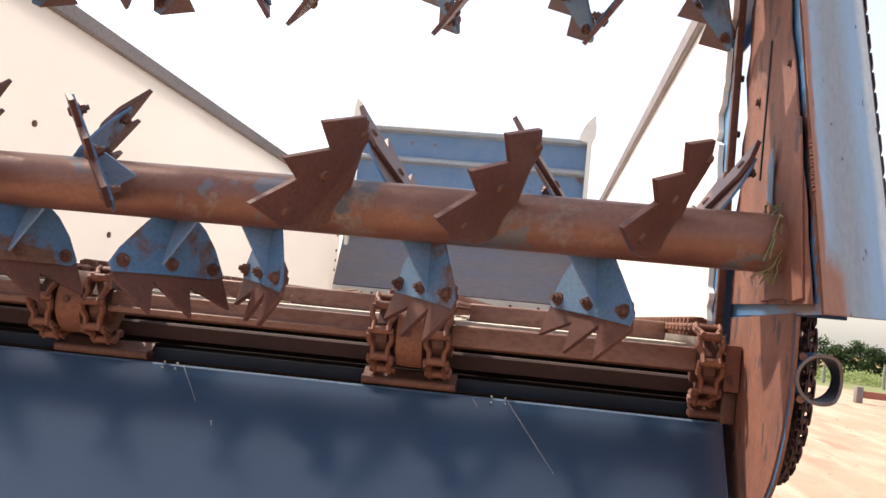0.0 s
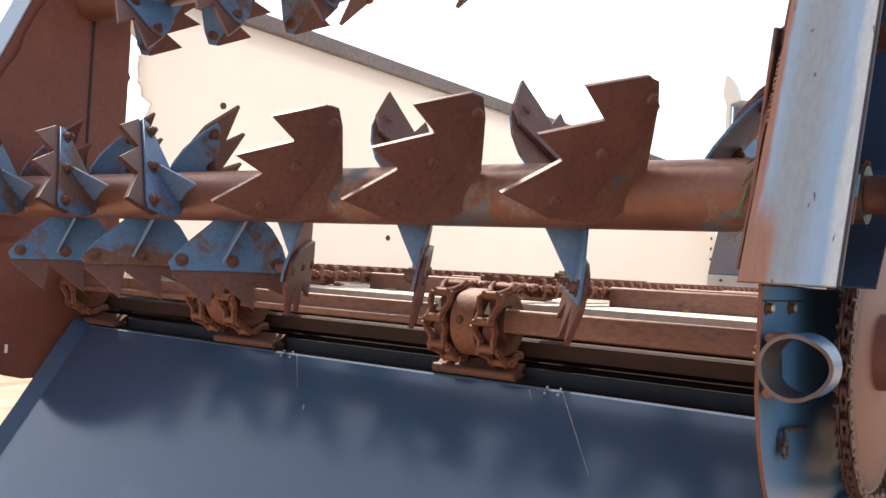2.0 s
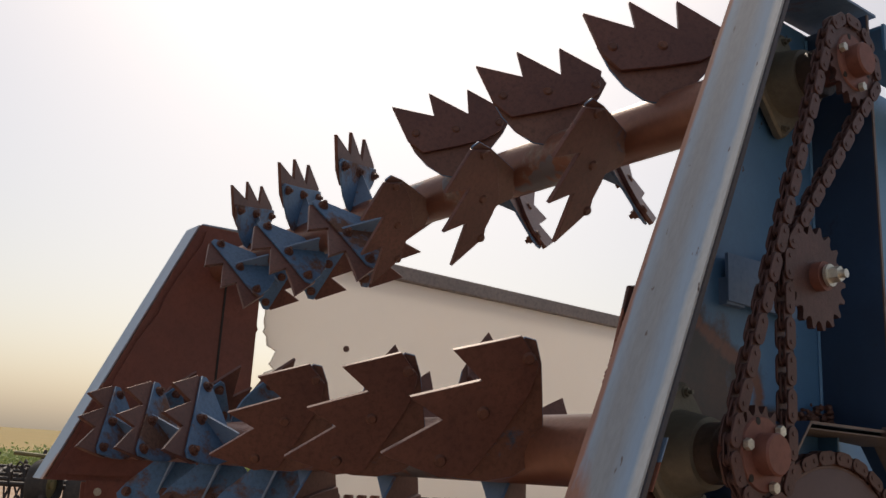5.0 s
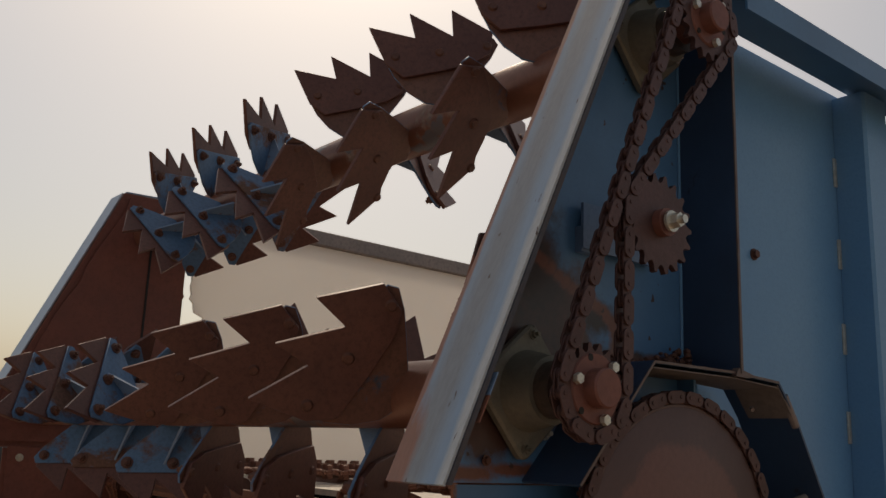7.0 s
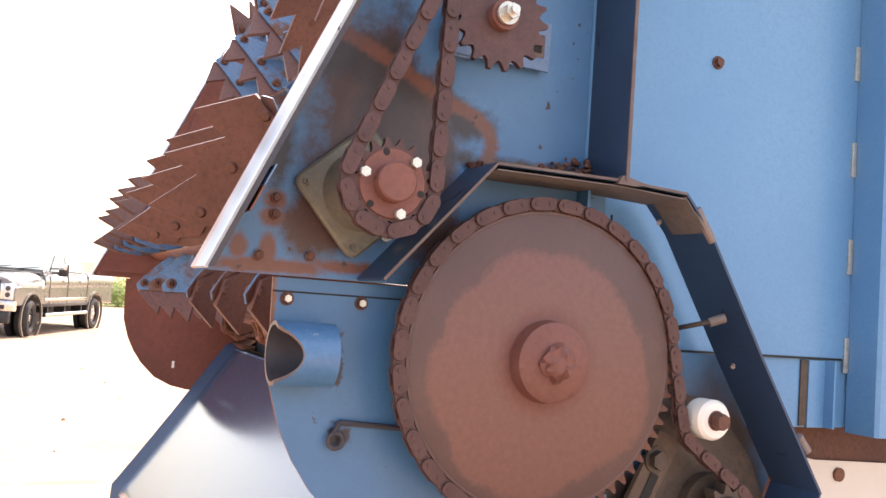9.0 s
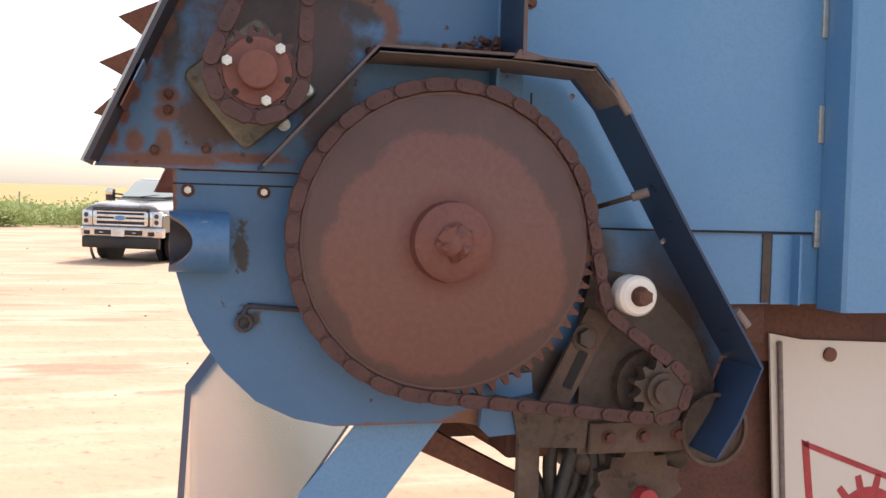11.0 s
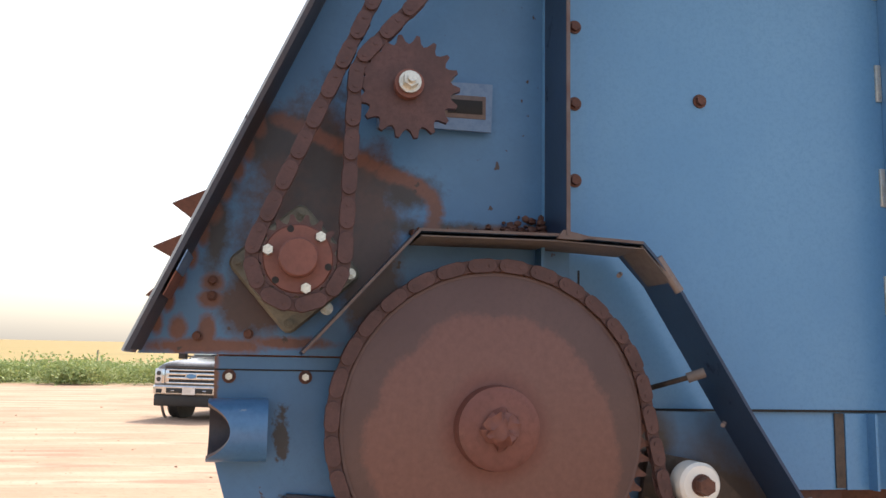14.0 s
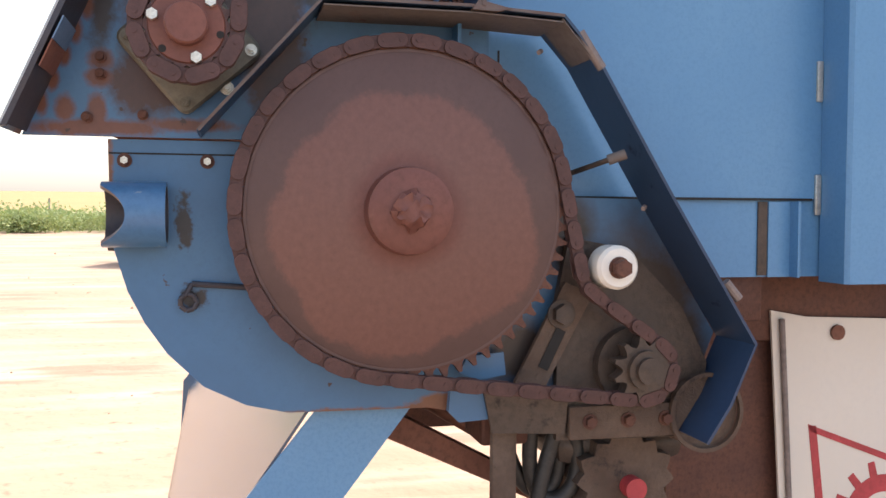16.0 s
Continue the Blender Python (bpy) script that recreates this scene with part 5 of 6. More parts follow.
for k in range(3):
    x, y, z = 1.19 + rng.uniform(-0.01, 0.01), AX_LO[0] - 0.06 + rng.uniform(-0.01, 0.02), AX_LO[1] - 0.03
    for j in range(4):
        p = (x, y, z)
        x, y, z = x + rng.uniform(-0.018, 0.006), y + rng.uniform(-0.008, 0.008), z - rng.uniform(0.008, 0.022)
        rod(bm, p, (x, y, z), 0.0012, 5)
whole("tangled_twine", bm, m_twine, "green and brown twine tangled round the tube end", "twine", (1.18, *AX_LO), kind="stuff")

# tip the whole machine as it stands on uneven ground
TIP = Matrix.Translation((0, 0, 1.505)) @ Matrix.Rotation(radians(-1.26), 4, "Y") @ Matrix.Translation((0, 0, -1.505))
for ob in MACHINE:
    ob.matrix_basis = TIP @ ob.matrix_basis

# ---------- ground and surroundings ----------
def ground_material():
    m = bpy.data.materials.new("dirt_and_field")
    m.use_nodes = True
    nt = m.node_tree
    N, K = nt.nodes, nt.links.new
    b = N["Principled BSDF"]
    tc = N.new("ShaderNodeTexCoord")

    def nz(s, d=6.0, stretch=None):
        n = N.new("ShaderNodeTexNoise")
        n.inputs["Scale"].default_value, n.inputs["Detail"].default_value = s, d
        if stretch:
            mp = N.new("ShaderNodeMapping")
            mp.inputs["Scale"].default_value = stretch
            K(tc.outputs["Object"], mp.inputs["Vector"])
            K(mp.outputs[0], n.inputs["Vector"])
        else:
            K(tc.outputs["Object"], n.inputs["Vector"])
        return n.outputs["Fac"]

    def rng_(src, a, c, lo=0.0, hi=1.0):
        r = N.new("ShaderNodeMapRange")
        r.inputs[1].default_value, r.inputs[2].default_value, r.inputs[3].default_value, r.inputs[4].default_value = a, c, lo, hi
        K(src, r.inputs[0])
        return r.outputs[0]

    def mix(f, a, c):
        x = N.new("ShaderNodeMix")
        x.data_type = "RGBA"
        K(f, x.inputs["Factor"])
        for v, i in ((a, 6), (c, 7)):
            if isinstance(v, tuple):
                x.inputs[i].default_value = (*v, 1)
            else:
                K(v, x.inputs[i])
        return x.outputs[2]

    dirt = mix(rng_(nz(0.35, 8.0), 0.35, 0.65), (0.45, 0.315, 0.215), (0.40, 0.255, 0.17))
    dirt = mix(rng_(nz(1.1, 8.0, (1.6, 0.22, 1)), 0.46, 0.66), dirt, (0.51, 0.375, 0.275))
    dirt = mix(rng_(nz(0.8, 9.0, (2.2, 0.5, 1)), 0.57, 0.66), dirt, (0.36, 0.215, 0.145))
    dirt = mix(rng_(nz(9.0, 5.0), 0.60, 0.8), dirt, (0.27, 0.15, 0.10))
    sep = N.new("ShaderNodeSeparateXYZ")
    K(tc.outputs["Object"], sep.inputs[0])
    # distance from the middle of the yard
    ln = N.new("ShaderNodeVectorMath")
    ln.operation = "LENGTH"
    oval = N.new("ShaderNodeMapping")
    oval.inputs["Scale"].default_value = (1, 0.74, 1)
    K(tc.outputs["Object"], oval.inputs["Vector"])
    K(oval.outputs[0], ln.inputs[0])
    wob = N.new("ShaderNodeMath")
    wob.operation = "MULTIPLY_ADD"
    K(nz(0.08, 4.0), wob.inputs[0])
    wob.inputs[1].default_value = 10.0
    K(ln.outputs["Value"], wob.inputs[2])
    grass = mix(rng_(nz(0.9, 7.0), 0.3, 0.7), (0.15, 0.19, 0.06), (0.22, 0.22, 0.085))
    field = mix(rng_(nz(0.02, 4.0, (1, 6, 1)), 0.3, 0.7), (0.37, 0.255, 0.10), (0.30, 0.235, 0.09))
    far = mix(rng_(wob.outputs[0], 75, 95), grass, field)
    K(mix(rng_(wob.outputs[0], 43, 45), dirt, far), b.inputs["Base Color"])
    b.inputs["Roughness"].default_value = 0.95
    bp = N.new("ShaderNodeBump")
    bp.inputs["Strength"].default_value, bp.inputs["Distance"].default_value = 0.5, 0.05
    K(nz(5.0, 9.0), bp.inputs["Height"])
    K(bp.outputs["Normal"], b.inputs["Normal"])
    return m


bm = B()
rings_ = [0, 3, 6, 10, 15, 21, 28, 36, 46, 60, 90, 150, 300, 700, 1600, 4000]
seg = 72
prev = None
for r in rings_:
    if r == 0:
        row = [bm.verts.new((0, 0, 0))]
    else:
        row = []
        for i in range(seg):
            a = 2 * math.pi * i / seg
            x, y = r * math.cos(a), r * math.sin(a)
            h = 0.035 * noise.noise(Vector((x * 0.25, y * 0.25, 3))) if r < 60 else 0.0
            row.append(bm.verts.new((x, y, h)))
    if prev:
        for i in range(seg):
            j = (i + 1) % seg
            bm.faces.new((prev[0], row[i], row[j]) if len(prev) == 1 else (prev[i], row[i], row[j], prev[j]))
    prev = row
whole("ground", bm, ground_material(), "pale reddish dirt yard running into grass and yellow fields", "ground", kind="structure", machine=False)


# ---------- weeds, trees and far things ----------
def leaf_material(name, a, b):
    m = mat(name, a, b, None, 0, 3.0, 0.7, 0, 0, 20, translucent=0.25)
    return m


m_weed = leaf_material("weed_green", (0.30, 0.38, 0.13), (0.40, 0.44, 0.20))
m_leaf = leaf_material("tree_leaf", (0.05, 0.085, 0.03), (0.08, 0.12, 0.04))
m_bark = mat("bark", (0.12, 0.085, 0.06), None, None, 0, 8, 0.9, 0, 0.4, 40)


def leaf(verts, faces, p, size, rng):
    d = Vector((rng.uniform(-1, 1), rng.uniform(-1, 1), rng.uniform(-0.4, 1))).normalized()
    s = d.cross(Vector((rng.uniform(-1, 1), rng.uniform(-1, 1), rng.uniform(-1, 1)))).normalized()
    n = len(verts)
    for a, b in ((0, 0), (0.45, 0.28), (1, 0), (0.45, -0.28)):
        verts.append(p + d * size * a + s * size * b)
    faces.append((n, n + 1, n + 2, n + 3))


def leafy(name, pieces, material, label, category, at, kind=""):
    """pieces: centre, radii, leaf count, leaf size."""
    rng = random.Random(len(pieces) * 7 + 3)
    verts, faces = [], []
    for c, rad, count, size in pieces:
        for _ in range(count):
            u = Vector((rng.gauss(0, 0.45), rng.gauss(0, 0.45), rng.gauss(0, 0.45)))
            p = Vector(c) + Vector((u.x * rad[0], u.y * rad[1], u.z * rad[2]))
            if p.z > 0.01:
                leaf(verts, faces, p, size * rng.uniform(0.6, 1.5), rng)
    me = bpy.data.meshes.new(name)
    me.from_pydata([v - Vector(at) for v in verts], [], faces)
    me.materials.append(material)
    ob = new(name, me)
    ob.location = at
    tagged(ob, label, category, kind=kind)
    return ob


rng = random.Random(21)
pieces = []
for k in range(320):
    y = -48 + 74 * rng.random()
    x = -37.5 - 7 * rng.random() ** 1.5
    h = rng.uniform(0.35, 0.62)
    pieces.append(((x, y, h * 0.8), (rng.uniform(0.7, 1.4), rng.uniform(0.7, 1.5), h), 420, 0.14))
leafy("roadside_weeds", pieces, m_weed, "green bushy weeds along the edge of the yard", "weeds", (-39, -22, 0), "stuff")

pieces = []
for k in range(150):
    x, y = rng.uniform(1.0, 28.0), rng.uniform(55.5, 63.0)
    h = rng.uniform(0.25, 0.55)
    pieces.append(((x, y, h * 0.8), (rng.uniform(0.7, 1.4), rng.uniform(0.7, 1.5), h), 110, 0.16))
leafy("grass_strip", pieces, m_weed, "tall green grass and weeds beyond the dirt yard", "grass", (14, 58, 0), "stuff")

# loose clods on the dirt
verts, faces = [], []
for k in range(700):
    if k % 3:
        p = Vector((rng.uniform(-24, -3), rng.uniform(-14, 9), 0.0))
    else:
        p = Vector((rng.uniform(1.6, 9), rng.uniform(5, 24), 0.0))
    r = 0.008 + 0.03 * rng.random() ** 3
    n = len(verts)
    for d in ((1, 0, 0), (0, 1, 0), (-1, 0, 0), (0, -1, 0), (0.2, 0.1, 0.7), (0, 0, -0.3)):
        verts.append(p + Vector([r * c * rng.uniform(0.7, 1.4) for c in d]))
    for a, b in ((0, 1), (1, 2), (2, 3), (3, 0)):
        faces += [(n + a, n + b, n + 4), (n + b, n + a, n + 5)]
me = bpy.data.meshes.new("dirt_clods")
me.from_pydata(verts, [], faces)
me.materials.append(mat("clod_dirt", (0.36, 0.22, 0.14), (0.27, 0.15, 0.10), None, 0, 3, 0.95, 0, 0.1, 30))
tagged(new("dirt_clods", me), "small loose dirt clods scattered on the yard", "clods", kind="stuff")
tufts = []
for x, y, h in ((3.81, 12.9, 0.07), (3.2, 12.6, 0.05), (6.4, 18.5, 0.07)):
    tufts.append(((x, y, h * 0.5), (0.22, 0.2, h), 130, 0.07))
leafy("weed_tufts", tufts, m_weed, "small green weed tufts growing in the dirt", "weeds", (3.5, 12, 0), "stuff")


def tree(x, y, h, seed):
    r = random.Random(seed)
    t = thing("tree", "dark green leafy tree far behind the yard", "tree", (x, y, 0), "far trees", machine=False)
    bm = rod(B(), (x, y, 0), (x + 0.1, y, h * 0.5), 0.16, 10, 0.09)
    for k in range(6):
        a = k * 1.05 + r.random()
        rod(bm, (x + 0.05, y, h * (0.25 + 0.04 * k)), (x + math.cos(a) * h * 0.25, y + math.sin(a) * h * 0.25, h * (0.5 + 0.06 * k)), 0.06, 7, 0.02)
    part("trunk", bm, m_bark, t)
    ps = [((x + r.gauss(0, 0.24) * h, y + r.gauss(0, 0.24) * h, h * r.uniform(0.28, 0.9)), (h * 0.16, h * 0.16, h * 0.13), 150, 0.22) for _ in range(16)]
    cr = leafy("crown", ps, m_leaf, "uneven leafy crown", "", (x, y, 0))
    del cr["label"]
    cr.location = (0, 0, 0)
    cr.parent = t


for k in range(7):
    r = random.Random(k + 50)
    d = 100 + r.uniform(-6, 10)
    ux = 0.075 + 0.026 * k
    tree(1.0 + d * ux, -2 + d * math.sqrt(1 - ux * ux), r.uniform(3.6, 4.8), k + 100)


def shrub(x, y, h, seed):
    r = random.Random(seed)
    s = thing("shrub", "dense dark green shrub behind the grass strip", "shrub", (x, y, 0), "far shrubs", machine=False)
    bm = B()
    for k in range(5):
        a = k * 1.26 + r.random()
        rod(bm, (x, y, 0), (x + math.cos(a) * h * 0.3, y + math.sin(a) * h * 0.3, h * 0.6), 0.07, 7, 0.02)
    part("stems", bm, m_bark, s)
    ps = [((x + r.gauss(0, 0.30) * h, y + r.gauss(0, 0.2) * h, h * r.uniform(0.12, 0.85)), (h * 0.20, h * 0.18, h * 0.16), 170, 0.20) for _ in range(18)]
    cr = leafy("crown", ps, m_leaf, "uneven leafy crown", "", (x, y, 0))
    del cr["label"]
    cr.location = (0, 0, 0)
    cr.parent = s


for k in range(10):
    r = random.Random(k + 300)
    shrub(15.6 + 1.35 * k + r.uniform(-0.3, 0.3), 71.0 - 0.35 * k + r.uniform(-0.6, 0.6), r.uniform(2.4, 3.2), k + 400)

# tanker trailer far off
m_tank = mat("white_tank_paint", (0.78, 0.77, 0.74), (0.70, 0.68, 0.64), None, 0, 1.0, 0.35, 0, 0.02, 20)
tank = thing("tanker_trailer", "white round tanker trailer parked by the far trees", "trailer", (11.0, 68.0, 0), machine=False)
bm = rod(B(), (9.4, 68, 2.75), (14.2, 68.6, 2.75), 1.0, 28)
rod(bm, (9.25, 67.98, 2.75), (9.4, 68, 2.75), 0.8, 28, 1.0)
rod(bm, (14.2, 68.6, 2.75), (14.4, 68.62, 2.75), 1.0, 28, 0.75)
part("tank", bm, m_tank, tank)
part("frame", quad_box(B(), 8.9, 14.4, 67.9, 68.8, 1.45, 1.75), m_grease, tank)
for x, y in ((9.4, 68.0), (10.6, 68.4), (9.2, 69.0)):
    tyre_wheel("wheel", (x, y, 0.5), 0.5, 0.3, "black tanker wheel", "", False, m_tank, False, (0.3, -1, 0), under=tank)
wt = thing("white_trailer", "low white box trailer far across the yard", "trailer", (5.4, 58, 0), machine=False)
part("body", quad_box(B(), 4.3, 6.5, 57.5, 58.5, 1.35, 2.05, 0.04), m_tank, wt)
part("axle_frame", quad_box(B(), 4.6, 6.3, 57.7, 58.3, 1.0, 1.35), m_grease, wt)
for x in (4.9, 6.0):
    tyre_wheel("wheel", (x, 57.6, 0.5), 0.5, 0.25, "small black trailer wheel", "", False, m_tank, False, (0, 1, 0), under=wt)
    part("stand_leg", quad_box(B(), x - 0.05, x + 0.05, 57.6, 57.7, 0.5, 1.05), m_grease, wt)
m_post = mat("grey_post", (0.33, 0.30, 0.27), (0.24, 0.22, 0.2), None, 0, 4, 0.9, 0, 0.2, 30)
for k in range(7):
    x, y = 14.0 + k * 3.5, 52.0 + 0.5 * k
    whole("fence_post", rod(B(), (x, y, 0), (x, y, 1.45), 0.09, 10, 0.08), m_post, "weathered grey wooden fence post in the grass", "post", (x, y, 0), "fence posts", machine=False)
for k in range(8):
    x, y = -48.0, -34 + k * 5.0
    whole("fence_post", rod(B(), (x, y, 0), (x, y, 1.35), 0.04, 8), m_post, "thin grey fence post beside the yellow field", "post", (x, y, 0), "field fence posts", machine=False)
beam = thing("red_implement_beam", "rusty red implement beam lying on the dirt", "implement", (13.6, 33.6, 0), machine=False)
part("beam", quad_box(B(), 12.95, 17.0, 33.4, 33.65, 0.22, 0.48, 0.02), mat("red_beam_paint", (0.36, 0.12, 0.08), (0.28, 0.09, 0.06), None, 0, 4, 0.6, 0, 0.1, 30), beam)
part("end_block", quad_box(B(), 12.86, 13.1, 33.35, 33.7, 0.0, 0.62, 0.02), m_rail, beam)
part("foot", quad_box(B(), 16.3, 16.5, 33.4, 33.65, 0.0, 0.22), m_rail, beam)

# ---------- pickup truck ----------
m_car = mat("stone_grey_paint", (0.20, 0.188, 0.172), (0.185, 0.172, 0.158), None, 0, 0.6, 0.27, 0.45, 0.0, 200, coat=0.8)
m_chrome = mat("chrome", (0.75, 0.75, 0.76), None, None, 0, 3, 0.12, 1.0, 0.0, 60)
m_trim = mat("black_trim", (0.02, 0.02, 0.022), None, None, 0, 3, 0.5, 0, 0.0, 60)
m_dark_grey = mat("dark_grey_plastic", (0.055, 0.05, 0.05), None, None, 0, 3, 0.45, 0, 0.0, 60)
m_glass = bpy.data.materials.new("sky_pale_window_glass")
m_glass.use_nodes = True
gb_ = m_glass.node_tree.nodes["Principled BSDF"]
# pale base colour stands for reflected sky and the sunlit cab inside
gb_.inputs["Base Color"].default_value = (0.60, 0.66, 0.62, 1)
gb_.inputs["Transmission Weight"].default_value, gb_.inputs["Roughness"].default_value, gb_.inputs["IOR"].default_value = 0.35, 0.04, 1.5
m_lamp = mat("lamp_lens", (0.85, 0.85, 0.85), None, None, 0, 5, 0.1, 0.3, 0.0, 60)


def loft(stations, bevel=0.0):
    """A closed skin through cross sections: each is x and a list of (y, z) from the middle out, mirrored."""
    bm = B()
    rows = []
    for x, half in stations:
        pts = [(-y, z) for y, z in half[::-1] if y > 0] + list(half)
        rows.append([bm.verts.new((x, y, z)) for y, z in pts])
    for a, b in zip(rows, rows[1:]):
        for k in range(len(a) - 1):
            bm.faces.new((a[k], a[k + 1], b[k + 1], b[k]))
        bm.faces.new((a[-1], a[0], b[0], b[-1]))
    bm.faces.new(rows[0]), bm.faces.new(rows[-1])
    bmesh.ops.recalc_face_normals(bm, faces=bm.faces[:])
    return bm


def pickup(front, heading):
    """A crew-cab pickup. Drawn about the front axle's centre on the ground: x ahead, y to its left."""
    tr = thing("pickup_truck", "stone-grey crew-cab pickup truck with chrome grille on the dirt", "truck", machine=False)
    W = 0.995
    arches = [[(cx + 0.53 * math.cos(a), 0.44 + 0.53 * math.sin(a)) for a in [math.pi * (1 - k / 12) for k in range(13)]] for cx in (-4.06, 0.0)]
    low = [(-5.36, 0.66)] + [p for q in arches for p in q if p[1] >= 0.58] + [(0.90, 0.66)]
    part("body", prism(B(), [(0.94, 0.70), (0.96, 1.02), (0.90, 1.14), (-5.36, 1.16), (-5.40, 0.80)] + low[:-1], -W, W, "y", bevel=0.025), m_car, tr)

    def hood(z, w):
        return [(0.0, z + 0.012), (0.34, z + 0.014), (0.46, z + 0.034), (0.66, z + 0.030), (0.80, z - 0.002), (w - 0.05, z - 0.075), (w, z - 0.16), (w, 1.10), (0.0, 1.10)]
    part("hood", loft([(0.985, hood(1.255, 0.93)), (0.93, hood(1.305, 0.965)), (0.70, hood(1.350, 0.985)), (0.20, hood(1.385, 0.99)), (-0.66, hood(1.425, 0.985))]), m_car, tr, "tall sculpted hood", sharp=50)
    part("cowl", loft([(-0.58, [(0, 1.455), (0.86, 1.445), (0.90, 1.40), (0, 1.40)]), (-0.76, [(0, 1.50), (0.86, 1.485), (0.90, 1.40), (0, 1.40)])]), m_trim, tr)

    def door(z, w):
        return [(0.0, z), (w - 0.06, z), (w - 0.012, z - 0.05), (W, z - 0.16), (W + 0.004, 1.18), (W - 0.01, 1.10), (0.0, 1.10)]
    part("door_panel", loft([(-0.64, door(1.44, 0.985)), (-2.0, door(1.455, 0.985)), (-3.36, door(1.46, 0.985))]), m_car, tr, sharp=50)
    part("bed", loft([(-3.40, door(1.475, 0.995)), (-4.3, door(1.48, 0.995)), (-5.38, door(1.48, 0.985))]), m_car, tr, "open cargo bed side", sharp=50)
    part("bed_liner", quad_box(B(), -5.28, -3.50, -0.80, 0.80, 1.478, 1.487), m_trim, tr)
    cab = B()
    v = []
    for x, z, w in ((-0.66, 1.45, 0.93), (-1.38, 1.955, 0.765), (-1.75, 1.99, 0.76), (-2.80, 1.985, 0.76), (-3.16, 1.945, 0.765), (-3.37, 1.45, 0.93)):
        v.append([cab.verts.new((x, s * w, z)) for s in (-1, 1)])
    for a, b in zip(v, v[1:]):
        cab.faces.new((a[0], a[1], b[1], b[0]))
    cab.faces.new([r[0] for r in v])
    cab.faces.new([r[1] for r in v][::-1])
    cab.faces.new((v[-1][0], v[-1][1], v[0][1], v[0][0]))
    bmesh.ops.recalc_face_normals(cab, faces=cab.faces[:])
    bmesh.ops.bevel(cab, geom=cab.edges[:], offset=0.045, segments=3, affect="EDGES")
    part("cab", cab, m_car, tr)

    def pane(name, pts, off):
        bm = B()
        a = [bm.verts.new(p) for p in pts]
        b = [bm.verts.new(Vector(p) + Vector(off)) for p in pts]
        bm.faces.new(a), bm.faces.new(b)
        for i in range(len(a)):
            j = (i + 1) % len(a)
            bm.faces.new((a[i], a[j], b[j], b[i]))
        bmesh.ops.recalc_face_normals(bm, faces=bm.faces[:])
        return part(name, bm, m_glass, tr, "glass with sky reflection put into its pale colour")
    pane("windscreen", [(-0.735, -0.85, 1.51), (-0.735, 0.85, 1.51), (-1.325, 0.70, 1.918), (-1.325, -0.70, 1.918)], (0.014, 0, 0.016))
    for y in (-0.35, 0.30):
        part("wiper", rod(B(), (-0.70, y, 1.515), (-0.80, y + 0.45, 1.575), 0.012, 6), m_trim, tr)
    for s in (-1, 1):
        for xa, xb, xc, xd in ((-1.02, -1.98, -1.98, -1.52), (-2.07, -3.12, -2.98, -2.07)):
            pane("side_window", [(xa, s * 0.925, 1.50), (xb, s * 0.925, 1.50), (xc, s * 0.800, 1.885), (xd, s * 0.800, 1.885)], (0, s * 0.016, 0.005))
        part("window_strip", quad_box(B(), -3.25, -0.80, *sorted((s * 0.952, s * 0.978)), 1.445, 1.468, 0.006), m_chrome, tr)
        mir = part("mirror", quad_box(B(), -1.02, -0.88, *sorted((s * 1.16, s * 1.38)), 1.40, 1.70, 0.035), m_trim, tr, "tall black tow mirror")
        part("mirror_cap", quad_box(B(), -0.885, -0.855, *sorted((s * 1.17, s * 1.37)), 1.55, 1.69, 0.012), m_chrome, mir, "chrome mirror cap")
        for z in (1.48, 1.58):
            part("mirror_arm", rod(B(), (-0.93, s * 0.94, z - 0.02), (-0.95, s * 1.19, z), 0.022, 8), m_trim, mir)
        for x in (-1.80, -2.92):
            part("door_handle", quad_box(B(), x - 0.11, x + 0.11, *sorted((s * 0.996, s * 1.03)), 1.25, 1.29, 0.010), m_chrome, tr)
        for x in (-0.92, -2.03, -3.38):
            part("door_seam", quad_box(B(), x - 0.006, x + 0.006, *sorted((s * 0.985, s * 1.0035)), 0.72, 1.40), m_trim, tr)
        part("side_step", rod(B(), (-0.70, s * 1.0, 0.47), (-3.35, s * 1.0, 0.47), 0.055, 12), m_chrome, tr, "chrome side step")
        for x in (-0.95, -2.0, -3.1):
            part("step_bracket", quad_box(B(), x - 0.03, x + 0.03, *sorted((s * 0.72, s * 0.98)), 0.50, 0.66), m_trim, tr)
        part("rocker", quad_box(B(), -3.45, -0.60, *sorted((s * 0.992, s * 1.002)), 0.66, 0.74, 0.004), m_dark_grey, tr)
        part("chrome_strip", quad_box(B(), -3.36, -0.66, *sorted((s * 0.997, s * 1.010)), 0.80, 0.865, 0.004), m_chrome, tr)
        for cx in (0.0, -4.06):
            part("wheel_arch_lip", ring(B(), (cx, s * 0.99, 0.44), (0, 1, 0), 0.575, 0.53, 0.05), m_car, tr)
            part("wheel_well", rod(B(), (cx, s * 0.62, 0.46), (cx, s * 0.70, 0.46), 0.54, 24), m_trim, tr)
        part("side_vent", quad_box(B(), -0.60, -0.42, *sorted((s * 0.985, s * 1.004)), 1.08, 1.17, 0.012), m_chrome, tr)
        # stacked headlight in its chrome bracket
        hl = part("headlight", quad_box(B(), 0.84, 0.995, *sorted((s * 0.69, s * 0.972)), 0.84, 1.205, 0.035), m_lamp, tr, "tall clear stacked headlight")
        part("lamp_bracket", quad_box(B(), 0.98, 1.012, *sorted((s * 0.70, s * 0.78)), 0.85, 1.19, 0.012), m_chrome, hl)
